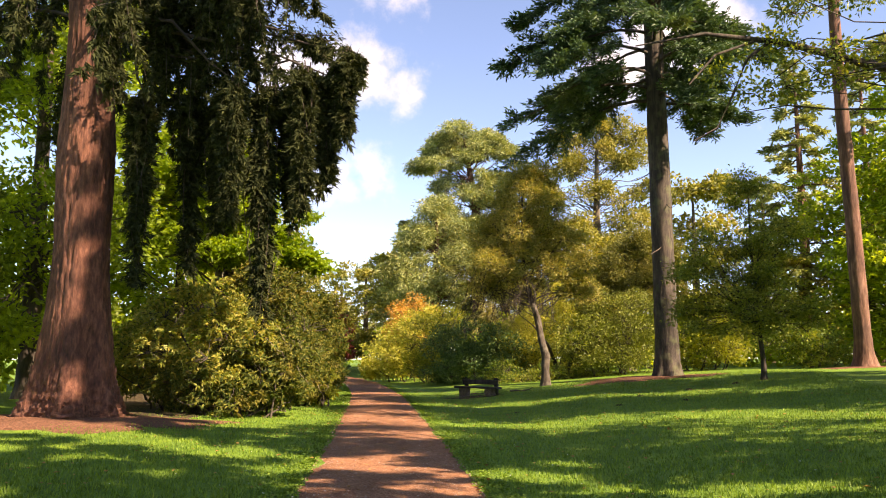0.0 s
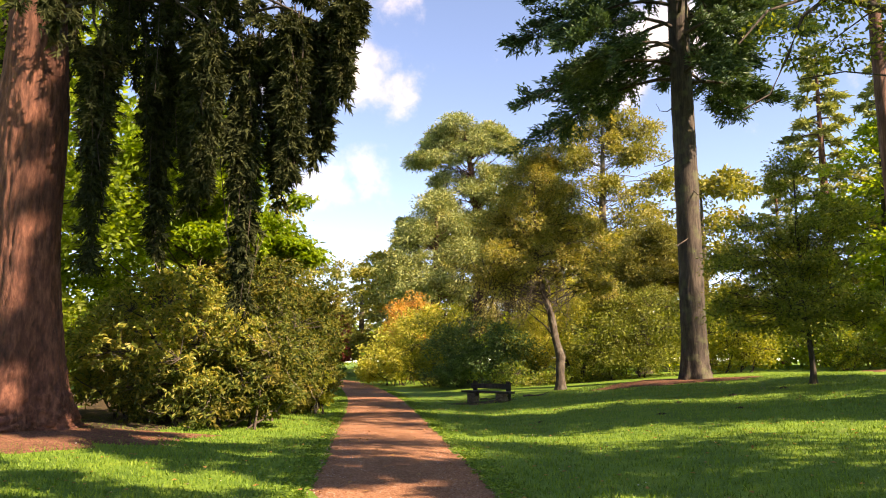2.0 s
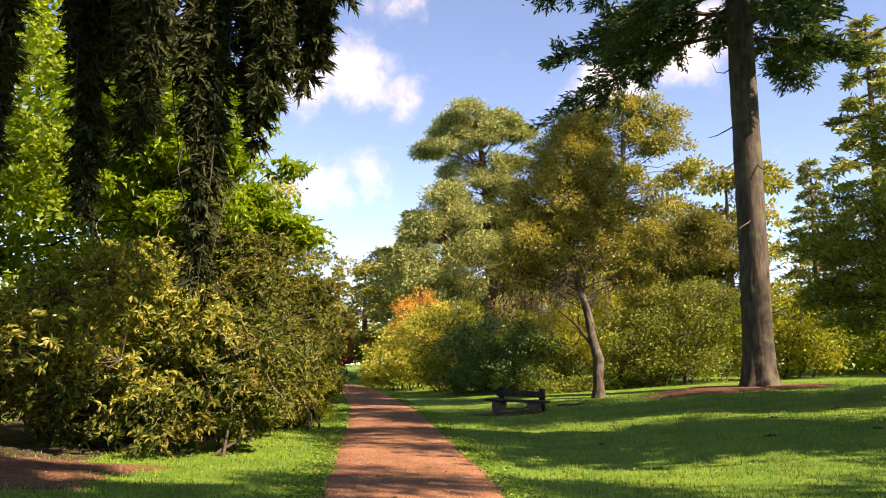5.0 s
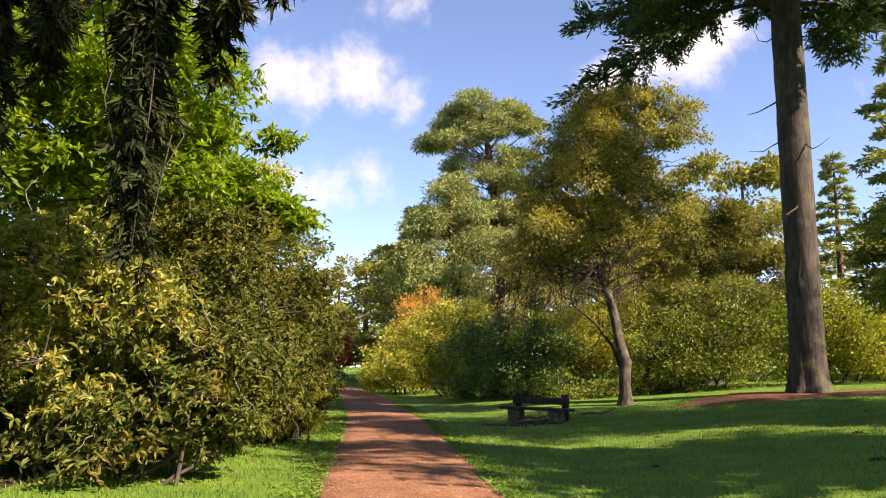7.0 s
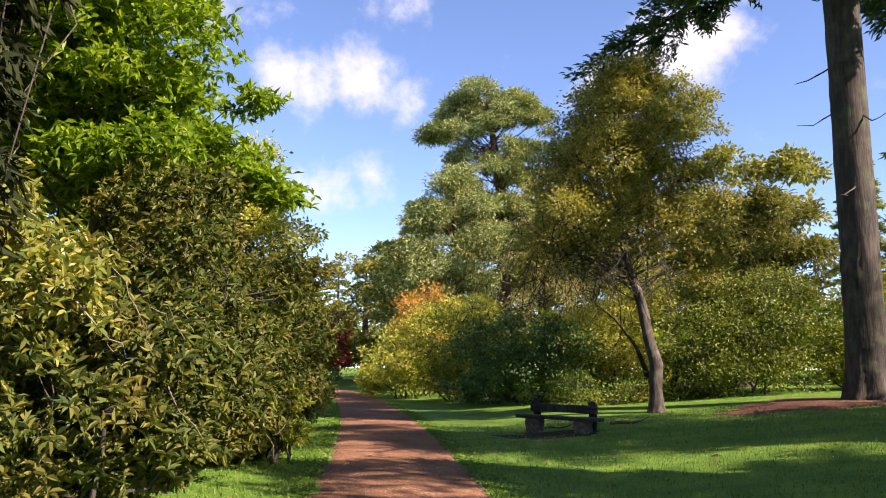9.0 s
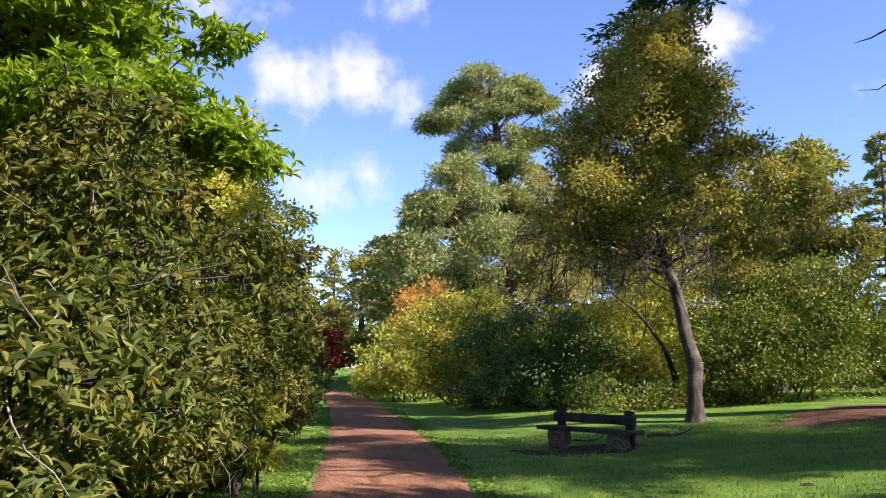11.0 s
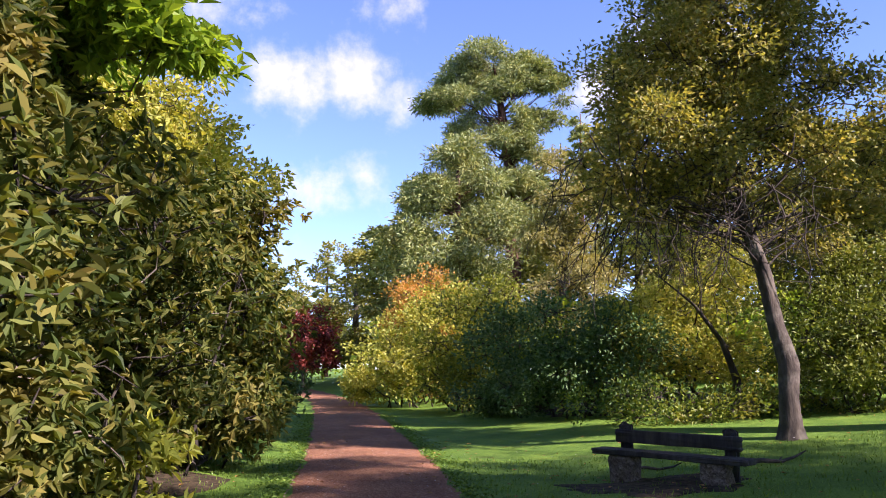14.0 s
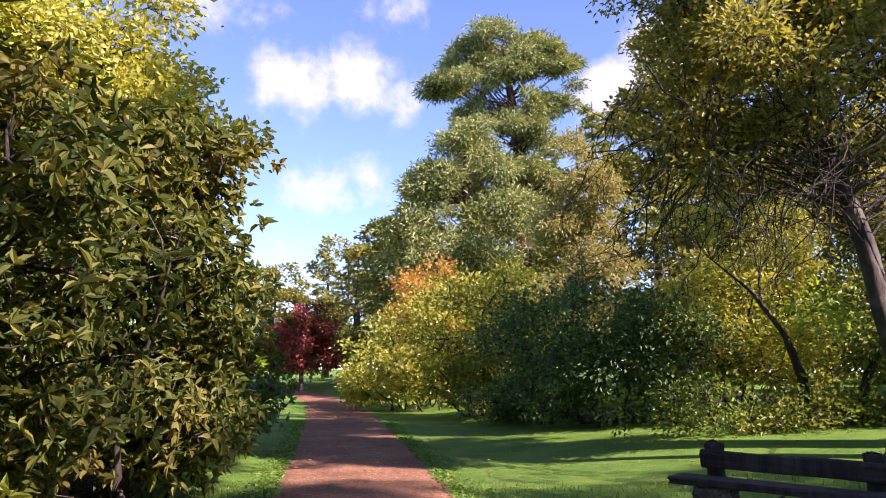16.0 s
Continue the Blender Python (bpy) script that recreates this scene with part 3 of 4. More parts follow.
def weeping(t, r, z0, z1, limbs, reach, hang, strands, needles, trunk_r, top_reach=0.6, skirt=False, ropes=(), fan=0):
    """Drooping conifer boughs: each bough carries hanging ropes clothed in needles."""
    fine, pos, dirs = [], [], []
    for k in range(limbs + fan):
        s = (k + r.uniform(0, 1)) / limbs
        z = z0 + (z1 - z0) * s
        a = k * 2.399 + r.normal() * 0.25
        if k >= limbs:
            # the long heavy boughs of the sunny side
            s = r.uniform(0, 0.45)
            z, a = z0 + 1.2 + (z1 - z0) * s, r.normal() * 0.22 - 0.16
        out = (reach + (top_reach - reach) * s ** 0.8) * r.uniform(0.62, 1.05)
        w = np.array([math.cos(a), math.sin(a), 0])
        if skirt:
            # boughs stay short over the lawn and where they reach lowest
            out *= 1 - 0.5 * max(0.0, -w[1])
            out = min(out, float(np.interp(z - 0.25 * out, [6, 7.5, 9.0, 10.5], [3.0, 5.2, 6.2, 7.2])) / max(w[0], 0.3))
        u = np.linspace(0, 1, 8)
        fall = out * (0.22 * np.sin(np.pi * u * 0.6) - 0.42 * u ** 1.5 + 0.16 * u ** 6)
        side = np.array([-w[1], w[0], 0]) * r.normal() * 0.18 * out
        line = np.array([0, 0, z]) + w * trunk_r * 0.6 + u[:, None] * w * out + np.array([0, 0, 1]) * fall[:, None] + side * (u ** 2)[:, None]
        v, f = tubes([(line, np.linspace(0.05, 0.012, 8))], 6)
        part_mesh("bough", mesh_from("bough", v, f, BARK_DARK, True), t)
        for q in range(strands):
            b = r.uniform(0.12, 1.0)
            p = np.array([np.interp(b, u, line[:, i]) for i in range(3)])
            tip = b > 0.8
            ln = hang * r.uniform(0.35, 1.2) * (0.5 if tip else 1)
            swing = unit(r.normal(size=3) * 0.12 + w * (0.9 if tip else 0.1) + np.array([0, 0, -0.5 if tip else -1.0]) + np.array([-w[1], w[0], 0]) * r.normal() * (0.45 if tip else 0.12))
            e = p + swing * ln + np.array([0, 0, -0.1 * ln])
            fine.append((np.stack([p, (p + e) / 2 + r.normal(size=3) * 0.03, e]), np.array([0.014, 0.009, 0.004])))
            m = int(needles * (0.35 + ln / hang))
            tp, td = tufted(p, e, m, r, 0.55, 0.36)
            pos.append(tp)
            dirs.append(td)
        m = int(needles * 1.4)
        ss = r.uniform(0.1, 1.0, m)
        pos.append(np.stack([np.interp(ss, u, line[:, i]) for i in range(3)], 1) + r.normal(size=(m, 3)) * 0.12)
        dirs.append(w * 0.8 + r.normal(size=(m, 3)) * 0.5 - np.array([0, 0, 0.4]))
    pos, dirs = np.concatenate(pos), np.concatenate(dirs)
    if skirt:
        # the hanging skirt is cut higher over the path than over the shrubs
        def cut(p):
            near = (np.abs(p[:, 0]) < 0.95) & (p[:, 1] < 1.2)
            edge = np.interp(p[:, 0], [-0.9, -0.8, 0.8, 2.2, 2.4, 3.6, 4.6, 5.4, 6.0, 6.6, 7.4], [7.0, 6.2, 3.4, 3.2, 4.4, 4.4, 4.3, 4.6, 5.4, 6.6, 8.0])
            return np.where(near, 11.0, edge)
        keep = pos[:, 2] > cut(pos) + r.normal(size=len(pos)) * 0.25
        pos, dirs = pos[keep], dirs[keep]
        fine = [q for q in fine if q[0][-1, 2] > cut(q[0][-1:])[0]]
    # thick hanging ropes of foliage under single long boughs
    for x, y, high, low_end, fat in ropes:
        line = bow((0, 0, high + 1.6), (x, y, high), -0.5, 0.04, 8, r)
        v, f = tubes([(line, np.linspace(0.07, 0.02, 8))], 6)
        part_mesh("bough", mesh_from("bough", v, f, BARK_DARK, True), t)
        for q in range(16):
            a, d = r.uniform(0, 6.28), fat * r.uniform(0.1, 0.9)
            top = np.array([x + d * math.cos(a), y + d * math.sin(a), high + r.normal() * 0.1])
            end = np.array([x + 0.5 * d * math.cos(a), y + 0.5 * d * math.sin(a), low_end + (high - low_end) * r.uniform(0, 1) ** 1.6 * 0.8])
            fine.append((bow(top, end, 0, 0.02, 5, r), np.linspace(0.016, 0.005, 5)))
            tp, td = tufted(top, end, 1300, r, 0.9, 0.46)
            pos, dirs = np.concatenate([pos, tp]), np.concatenate([dirs, td])
    v, f = tubes(fine, 4)
    tagged(part_mesh("twig_mass", mesh_from("twig_mass", v, f, BARK_DARK, True), t), kind="stuff")
    n = len(pos)
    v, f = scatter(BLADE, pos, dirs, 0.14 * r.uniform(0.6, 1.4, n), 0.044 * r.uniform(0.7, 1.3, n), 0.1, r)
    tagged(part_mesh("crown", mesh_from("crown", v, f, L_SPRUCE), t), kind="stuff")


def build_fir(x, y):
    """Tall fir: bare lower trunk, spreading flat boughs of blue-green needles."""
    r = np.random.default_rng(31)
    t = thing("fir_tree", x, y, gz(x, y) - 0.05, "tall fir with straight bare grey trunk and spreading boughs", "tree")
    pts = [(0, 0, 0), (0.0, 0, 4), (-0.04, 0, 10), (-0.1, 0, 18), (-0.1, 0, 30)]
    part_mesh("trunk", trunk_mesh("trunk", pts, [0.47, 0.45, 0.42, 0.36, 0.05], BARK_FIR, 32, 0.4, 7, 0.05, 60, r), t)
    boughs(t, r, 11.4, 29, 92, 7.3, 26, 66, L_FIR, 0.26, 0.07, 0.9, 6, 0.42, shape=LEAF2, lopsided=0.42, drape=0.32)


def boughs(t, r, z0, z1, limbs, reach, twigs, needles, leafmat, long=0.30, wide=0.15, top=0.9, dead=6, fall=0.2, bark=None, thick=0.08, shape=SPRAY, lopsided=0.0, drape=0.1):
    fine, pos, dirs = [], [], []
    for k in range(limbs):
        s = (k + r.uniform(0, 1)) / limbs
        z = z0 + (z1 - z0) * s
        a = k * 2.399 + r.normal() * 0.2
        out = (reach + (top - reach) * s ** 1.3) * r.uniform(0.5, 1.08)
        out *= 1 - lopsided * max(0.0, math.cos(a))
        w = np.array([math.cos(a), math.sin(a), 0])
        sd = np.array([-w[1], w[0], 0])
        u = np.linspace(0, 1, 8)
        lift = out * (0.10 * np.sin(np.pi * u) - fall * u ** 1.6 + 0.12 * u ** 5)
        line = np.array([-0.05, 0, z]) + u[:, None] * w * out + np.array([0, 0, 1]) * lift[:, None] + sd * (r.normal() * 0.2 * out * u ** 2)[:, None]
        v, f = tubes([(line, np.linspace(thick, 0.012, 8))], 6)
        part_mesh("bough", mesh_from("bough", v, f, bark or BARK_DARK, True), t)
        for q in range(twigs):
            b = r.uniform(0.25, 1.0) ** 0.8
            p = np.array([np.interp(b, u, line[:, i]) for i in range(3)])
            ln = (0.34 * out * (1.12 - b) + 0.3) * r.uniform(0.6, 1.2)
            wy = unit(w * r.uniform(0.4, 1.1) + sd * r.choice([-1, 1]) * r.uniform(0.5, 1.2) + np.array([0, 0, r.normal() * (0.1 + 0.6 * drape) - drape]))
            e = p + wy * ln
            fine.append((np.stack([p, (p + e) / 2 + r.normal(size=3) * 0.04, e]), np.array([0.018, 0.011, 0.005])))
            m = int(needles * (0.3 + ln))
            ss = r.uniform(0.05, 1.05, m)[:, None]
            pos.append(p + (e - p) * ss + r.normal(size=(m, 3)) * np.array([0.11, 0.11, 0.03 + 0.2 * drape]))
            dirs.append(wy * 0.9 + r.normal(size=(m, 3)) * np.array([0.6, 0.6, 0.3]) + np.array([0, 0, 0.1]))
    # dead stubs on the bare trunk
    for k in range(dead):
        a, z = r.uniform(0, 6.28), r.uniform(4, z0)
        e = np.array([math.cos(a) * 1.3, math.sin(a) * 1.3, z - 0.5])
        fine.append((bow((0, 0, z), e, 0.1, 0.15, 5, r), np.linspace(0.03, 0.006, 5)))
    v, f = tubes(fine, 4)
    tagged(part_mesh("twig_mass", mesh_from("twig_mass", v, f, BARK_DARK, True), t), kind="stuff")
    pos, dirs = np.concatenate(pos), np.concatenate(dirs)
    n = len(pos)
    v, f = scatter(shape, pos, dirs, long * r.uniform(0.6, 1.3, n), wide * r.uniform(0.7, 1.3, n), 0.55, r)
    tagged(part_mesh("crown", mesh_from("crown", v, f, leafmat), t), kind="stuff")


build_redwood(-8.1, 18.0)
build_fir(9.3, 33.1)

# pine with sunlit red trunk at the lawn's edge
slim_pine = tree("pine_tree", "slender pine with bare reddish trunk lit by the sun", "tree", 17.9, 34.0, [(0, 0, 0), (-0.1, 0, 6), (-0.25, 0, 12), (-0.3, 0, 20), (-0.3, 0, 26)], [0.36, 0.31, 0.27, 0.2, 0.05],
     [(0, 0, 17, 4.0, 4, 1.8), (1, 0, 21, 3.6, 4, 2.2), (-1, 0, 24.5, 3, 3, 2), (2.8, -1, 13.8, 2.5, 3, 0.9)], 34, 16, 14, 0.18, 0.34, 0.11, L_PINE, BARK_PINE, seed=41, flat=0.45, flare=0.8, limbs=16, rise=0.2)

# young tree standing free on the lawn, thin stems, layered sprays
tree("beech_tree", "young slender beech with airy layered foliage on the lawn", "tree", 10.5, 26.25, [(0, 0, 0), (0.02, 0, 0.5), (-0.1, 0, 2.2), (-0.2, 0, 4.4), (-0.2, 0, 6.6)], [0.10, 0.08, 0.06, 0.045, 0.012],
     [(-0.6, 0, 2.3, 2.2, 2.2, 1.3), (0.7, 0, 2.5, 1.6, 1.8, 1.3), (-0.7, 0, 3.9, 1.9, 2.0, 1.3), (0.4, 0, 4.6, 1.5, 1.6, 1.2), (0.0, 0, 6.0, 1.2, 1.3, 1.0), (-2.3, -0.2, 2.0, 1.1, 1.2, 0.7), (-2.3, 0, 3.6, 1.1, 1.2, 0.7), (1.7, 0, 2.0, 0.8, 1.2, 0.6)], 160, 18, 11, 0.14, 0.105, 0.065, L_BEECH, BARK_DARK, seed=42, flat=0.3, limbs=40, droop=0.15, up=0.8, flare=0.5, low=-0.9, rise=1.1, size=0.3)

# leaning tree behind the bench
leaning = tree("leaning_tree", "crooked leaning tree with pale bare trunk and bronze foliage", "tree", 4.5, 34.75, [(0, 0, 0), (-0.02, 0, 0.7), (0.03, 0.03, 1.3), (-0.16, 0.05, 2.0), (-0.3, 0.1, 2.9), (-0.56, 0.1, 3.7), (-0.9, 0.1, 5.0), (-0.9, 0.1, 8.8)], [0.19, 0.17, 0.185, 0.15, 0.14, 0.125, 0.09, 0.02],
     [(-1.6, 0, 5.0, 2.3, 2.2, 1.3), (-1.7, 0, 6.6, 2.2, 2.2, 1.4), (-1.0, 0, 8.2, 1.7, 1.8, 1.2), (-0.2, 0, 9.2, 1.0, 1.0, 0.8), (0.9, 0, 5.6, 1.4, 1.5, 1.2), (-2.9, -0.2, 4.3, 1.1, 1.2, 0.9), (1.3, 0.1, 4.2, 0.9, 1.0, 0.6), (0.3, 0, 7.2, 1.5, 1.5, 1.2)], 225, 20, 14, 0.14, 0.105, 0.06, L_BRONZE, BARK_MOTTLED, seed=43, limbs=9, flare=0.5, low=-0.95, rise=0.4, size=0.26, flat=0.9, fine_twigs=900, limbmat=BARK_DARK)



def drooping_twigs(t, n, seed):
    """Bare forked twigs hanging under the crown on its open side."""
    r = np.random.default_rng(seed)
    lines = []
    for k in range(n):
        a = np.array([r.uniform(-3.7, 0.3), r.uniform(-1.3, 1.0), r.uniform(3.6, 5.2)])
        e = a + np.array([r.normal() * 0.45 - 0.25, r.normal() * 0.35, -r.uniform(0.6, 1.7)])
        e[2] = max(e[2], 1.7 + 0.25 * abs(a[0] + 1.6))
        ln = bow(a, e, 0, 0.16, 7, r)
        lines.append((ln, np.linspace(0.014, 0.004, 7)))
        for q in range(3):
            p = ln[r.integers(2, 6)]
            lines.append((bow(p, p + np.array([r.normal() * 0.35, r.normal() * 0.3, -r.uniform(0.05, 0.5)]), 0, 0.15, 4, r), np.linspace(0.007, 0.003, 4)))
    v, f = tubes(lines, 4)
    tagged(part_mesh("hanging_twig", mesh_from("hanging_twig", v, f, BARK_DARK, True), t, "bare brown hanging twigs"), kind="stuff")


drooping_twigs(leaning, 130, 46)

# slim crooked stems beside it
tree("thin_tree", "thin crooked tree arching over with sparse yellow-green leaves", "tree", 5.75, 40.4, [(0, 0, 0), (-0.05, 0, 0.8), (-0.4, -0.1, 1.7), (-1.1, -0.2, 2.6), (-2.0, -0.3, 3.3)], [0.12, 0.10, 0.07, 0.05, 0.02],
     [(-2.2, -0.3, 3.8, 1.4, 1.2, 0.9), (-1.0, 0, 4.2, 1.2, 1.2, 0.8)], 22, 12, 10, 0.16, 0.11, 0.06, L_YELLOW, BARK_DARK, seed=44, limbs=12, flare=0.4, low=-0.9, rise=0.8)
tree("thin_tree", "thin dark stem leaning out beside the round shrub", "tree", 6.0, 38.9, [(0, 0, 0), (0.25, 0, 0.9), (0.8, 0, 1.9), (1.3, 0, 2.7), (1.7, 0, 3.6)], [0.10, 0.085, 0.06, 0.045, 0.02],
     [(1.7, 0, 3.9, 1.3, 1.1, 0.8), (0.8, 0, 4.2, 1.1, 1.1, 0.7)], 20, 12, 10, 0.16, 0.11, 0.06, L_BRONZE, BARK_DARK, seed=45, limbs=12, flare=0.4, low=-0.9, rise=0.8)


def shrub(label, x, y, blobs, lumps, twigs, per, spread, long, wide, mat, seed, name="shrub", category="shrub", whorl=0, shape=LEAF2, stems=9, girth=(0.045, 0.012), low=-0.75, flat=0.85, size=0.42, group="", bark=None, up=0.55, dead_twigs=0):
    blobs = list(blobs) + [(b[0], b[1], 0.42 * b[2], 0.92 * b[3], 0.92 * b[4], 0.42 * b[2]) for b in blobs if b[2] - b[5] < 0.6]
    top = max(b[2] for b in blobs)
    return tree(name, label, category, x, y, [(0, 0, 0), (0, 0, top * 0.5), (0, 0, top)], list(girth), blobs, lumps, twigs, per, spread, long, wide, mat, bark or BARK_DARK, 0.1, seed, shape, low, size, flat, up, 0.0, group, 0, whorl, 10, stems, dead_twigs=dead_twigs)


HEDGE = "rhododendrons along the path"
RH = dict(dead_twigs=24, name="rhododendron_shrub", group=HEDGE, whorl=6, shape=LEAF4)
shrub("large rhododendron with yellowing sunlit leaves", -6.3, 20.9, [(-0.4, 0, 2.1, 2.1, 1.7, 1.5), (-1.6, 0.2, 1.3, 1.3, 1.4, 1.3), (0.9, -0.2, 1.9, 1.2, 1.4, 1.3)], 61, 21, 3, 0.10, 0.125, 0.042, L_RHODO_GOLD, 51, **RH)
shrub("dark green rhododendron mound at the lawn's edge", -4.95, 20.35, [(0, 0, 0.95, 1.55, 1.1, 1.0), (-1.3, -0.1, 0.7, 1.1, 0.9, 0.8), (0.9, 0.5, 1.2, 0.8, 0.9, 1.1)], 53, 21, 3, 0.10, 0.12, 0.042, L_RHODO, 52, **RH)
shrub("upright olive rhododendron beside the path", -4.35, 23.1, [(0, 0, 1.8, 1.15, 1.6, 1.75), (-0.4, 0.3, 3.0, 1.0, 1.3, 0.9), (-1.2, 0, 1.5, 1.2, 1.3, 1.5)], 63, 21, 3, 0.10, 0.12, 0.04, L_RHODO, 53, **RH)
shrub("tall rhododendron with bronze and green leaves", -5.3, 25.9, [(0, 0, 2.0, 1.7, 1.7, 2.0), (-0.4, 0, 3.4, 1.5, 1.5, 1.0), (0.5, -0.6, 1.0, 1.0, 1.3, 1.0)], 73, 21, 3, 0.10, 0.125, 0.042, L_RHODO, 54, **RH)
shrub("tall rhododendron with bare twigs and olive leaves", -5.75, 28.9, [(0.1, 0, 2.2, 1.7, 1.7, 2.2), (-0.5, 0, 3.8, 1.3, 1.5, 1.0), (0.6, 0.4, 0.9, 0.9, 1.3, 0.9)], 73, 21, 3, 0.10, 0.125, 0.042, L_RHODO, 55, **RH)
shrub("tallest rhododendron with dense dark glossy leaves", -5.45, 32.5, [(0.2, 0, 2.0, 1.6, 1.8, 2.0), (0.0, 0, 3.4, 1.3, 1.5, 1.0), (0.8, 0.5, 1.0, 0.9, 1.3, 1.0)], 95, 19, 3, 0.11, 0.14, 0.05, L_RHODO, 56, **RH)
shrub("low dark evergreen bush at the hedge's end", -6.3, 36.5, [(0, 0, 1.2, 1.5, 2.0, 1.2), (0.2, 1.5, 0.9, 1.3, 1.3, 0.9)], 38, 21, 3, 0.10, 0.13, 0.045, L_HOLLY, 57, **RH)

# added dark filler that keeps bright sky from showing through the hedge
shrub("tall dark evergreen added behind the hedge to block sky gaps", -7.6, 34.2, [(0, 0, 2.2, 1.7, 1.8, 2.2), (0.2, 0, 3.6, 1.3, 1.4, 1.0)], 70, 22, 9, 0.16, 0.12, 0.06, L_HOLLY, 58, name="evergreen_shrub")

shrub("young rhododendron with fresh lime-green leaves at the path's edge", -3.8, 26.2, [(0, 0, 0.7, 0.36, 0.45, 0.6), (-0.2, 0.8, 0.55, 0.35, 0.45, 0.5)], 14, 14, 3, 0.09, 0.115, 0.036, L_LIME, 59, **dict(RH, dead_twigs=4))

# shrubs beyond the lawn
shrub("tall golden shrub with orange-tinted autumn top", -2.3, 53.0, [(0, 0, 2.4, 2.6, 2.4, 2.4), (-1.6, -1, 1.8, 1.8, 1.6, 1.8), (1.2, 0.3, 3.3, 1.8, 1.8, 1.6)], 61, 26, 9, 0.17, 0.17, 0.10, L_YELLOW, 61, name="golden_shrub")
shrub("autumn shrub turning orange at the top", -2.6, 55.5, [(0.4, 0, 4.2, 2.0, 1.8, 1.6), (0.2, 0, 2.4, 1.8, 1.8, 2.0)], 35, 26, 9, 0.17, 0.17, 0.10, L_ORANGE, 62, name="autumn_shrub")
shrub("dense dark green shrub beside the golden one", 1.9, 42.3, [(0, 0, 1.8, 2.0, 2.0, 1.8), (1.4, -0.8, 1.5, 1.7, 1.5, 1.5), (-1.2, 1, 1.8, 1.3, 1.8, 1.6)], 71, 26, 10, 0.17, 0.13, 0.075, L_HOLLY, 63, name="evergreen_shrub")
shrub("green shrub with mixed yellow leaves", -0.6, 47.5, [(0, 0, 2.2, 2.0, 2.0, 2.2), (0.8, 0, 3.4, 1.5, 1.5, 1.1)], 47, 26, 9, 0.17, 0.15, 0.085, L_LIME, 64, name="mixed_shrub")
shrub("feathery lime-yellow shrub lit through behind the bench", 5.4, 42.5, [(0, 0, 2.0, 2.4, 2.0, 2.0), (-1.6, -0.5, 1.6, 1.6, 1.5, 1.6), (0.6, 0, 3.6, 1.6, 1.5, 1.3)], 61, 26, 9, 0.17, 0.15, 0.07, L_YELLOW, 65, name="yellow_shrub")
shrub("rounded dark green shrub beside the fir", 8.5, 38.6, [(0, 0, 1.9, 2.4, 2.0, 1.9), (-1.4, -0.3, 1.4, 1.5, 1.4, 1.4), (0.7, 0.1, 3.0, 1.7, 1.6, 1.0)], 84, 26, 11, 0.17, 0.12, 0.065, L_ROUND, 66, name="round_shrub")
shrub("pale green shrub in the sun behind the fir", 12.6, 39.0, [(0, 0, 1.6, 2.2, 2.0, 1.7), (1.8, 0.5, 1.2, 1.6, 1.5, 1.2)], 52, 26, 9, 0.17, 0.14, 0.08, L_LIME, 67, name="pale_shrub")
shrub("low sunlit undergrowth shrub at the woodland edge", 17.0, 38.5, [(0, 0, 1.2, 1.8, 1.5, 1.2), (2.2, 1, 1.0, 1.6, 1.5, 1.0)], 35, 26, 9, 0.17, 0.14, 0.08, L_FERN, 68, name="pale_shrub")
shrub("leafy ground cover under the leaning tree", 3.4, 38.6, [(0, 0, 0.35, 2.6, 1.2, 0.5), (3.4, 0, 0.3, 1.8, 1.0, 0.45)], 38, 26, 7, 0.17, 0.11, 0.06, L_FERN, 69, name="ground_cover", category="ground cover", stems=5, girth=(0.012, 0.006))

shrub("low weeds spreading at the foot of the dark shrub", 0.6, 44.6, [(0, 0, 0.4, 1.7, 1.3, 0.55), (1.6, -2.6, 0.35, 1.9, 1.0, 0.5)], 36, 26, 7, 0.17, 0.11, 0.06, L_HOLLY, 70, name="ground_cover", category="ground cover", stems=5, girth=(0.012, 0.006))

# horse chestnut behind the hedge
tree("chestnut_tree", "bright green broad-leaved tree with layered drooping leaves", "tree", -8.0, 28.8, [(0, 0, 0), (0, 0, 3), (0.1, 0, 6), (0.2, 0, 10)], [0.32, 0.27, 0.2, 0.04],
     [(-0.1, -0.4, 7.0, 3.0, 3.4, 2.2), (1.5, 0, 5.2, 2.2, 2.8, 1.4), (-2.2, -0.8, 6.2, 3, 3, 2.2), (-0.7, 0.2, 9.3, 2.0, 2.4, 1.4), (2.9, -0.4, 4.7, 1.1, 1.3, 0.5), (2.4, -1.0, 6.3, 1.1, 1.4, 0.5)], 120, 24, 3, 0.16, 0.22, 0.09, L_CHEST, BARK_GREY, droop=0.5, seed=71, whorl=6, limbs=26, flat=0.5, up=0.8)

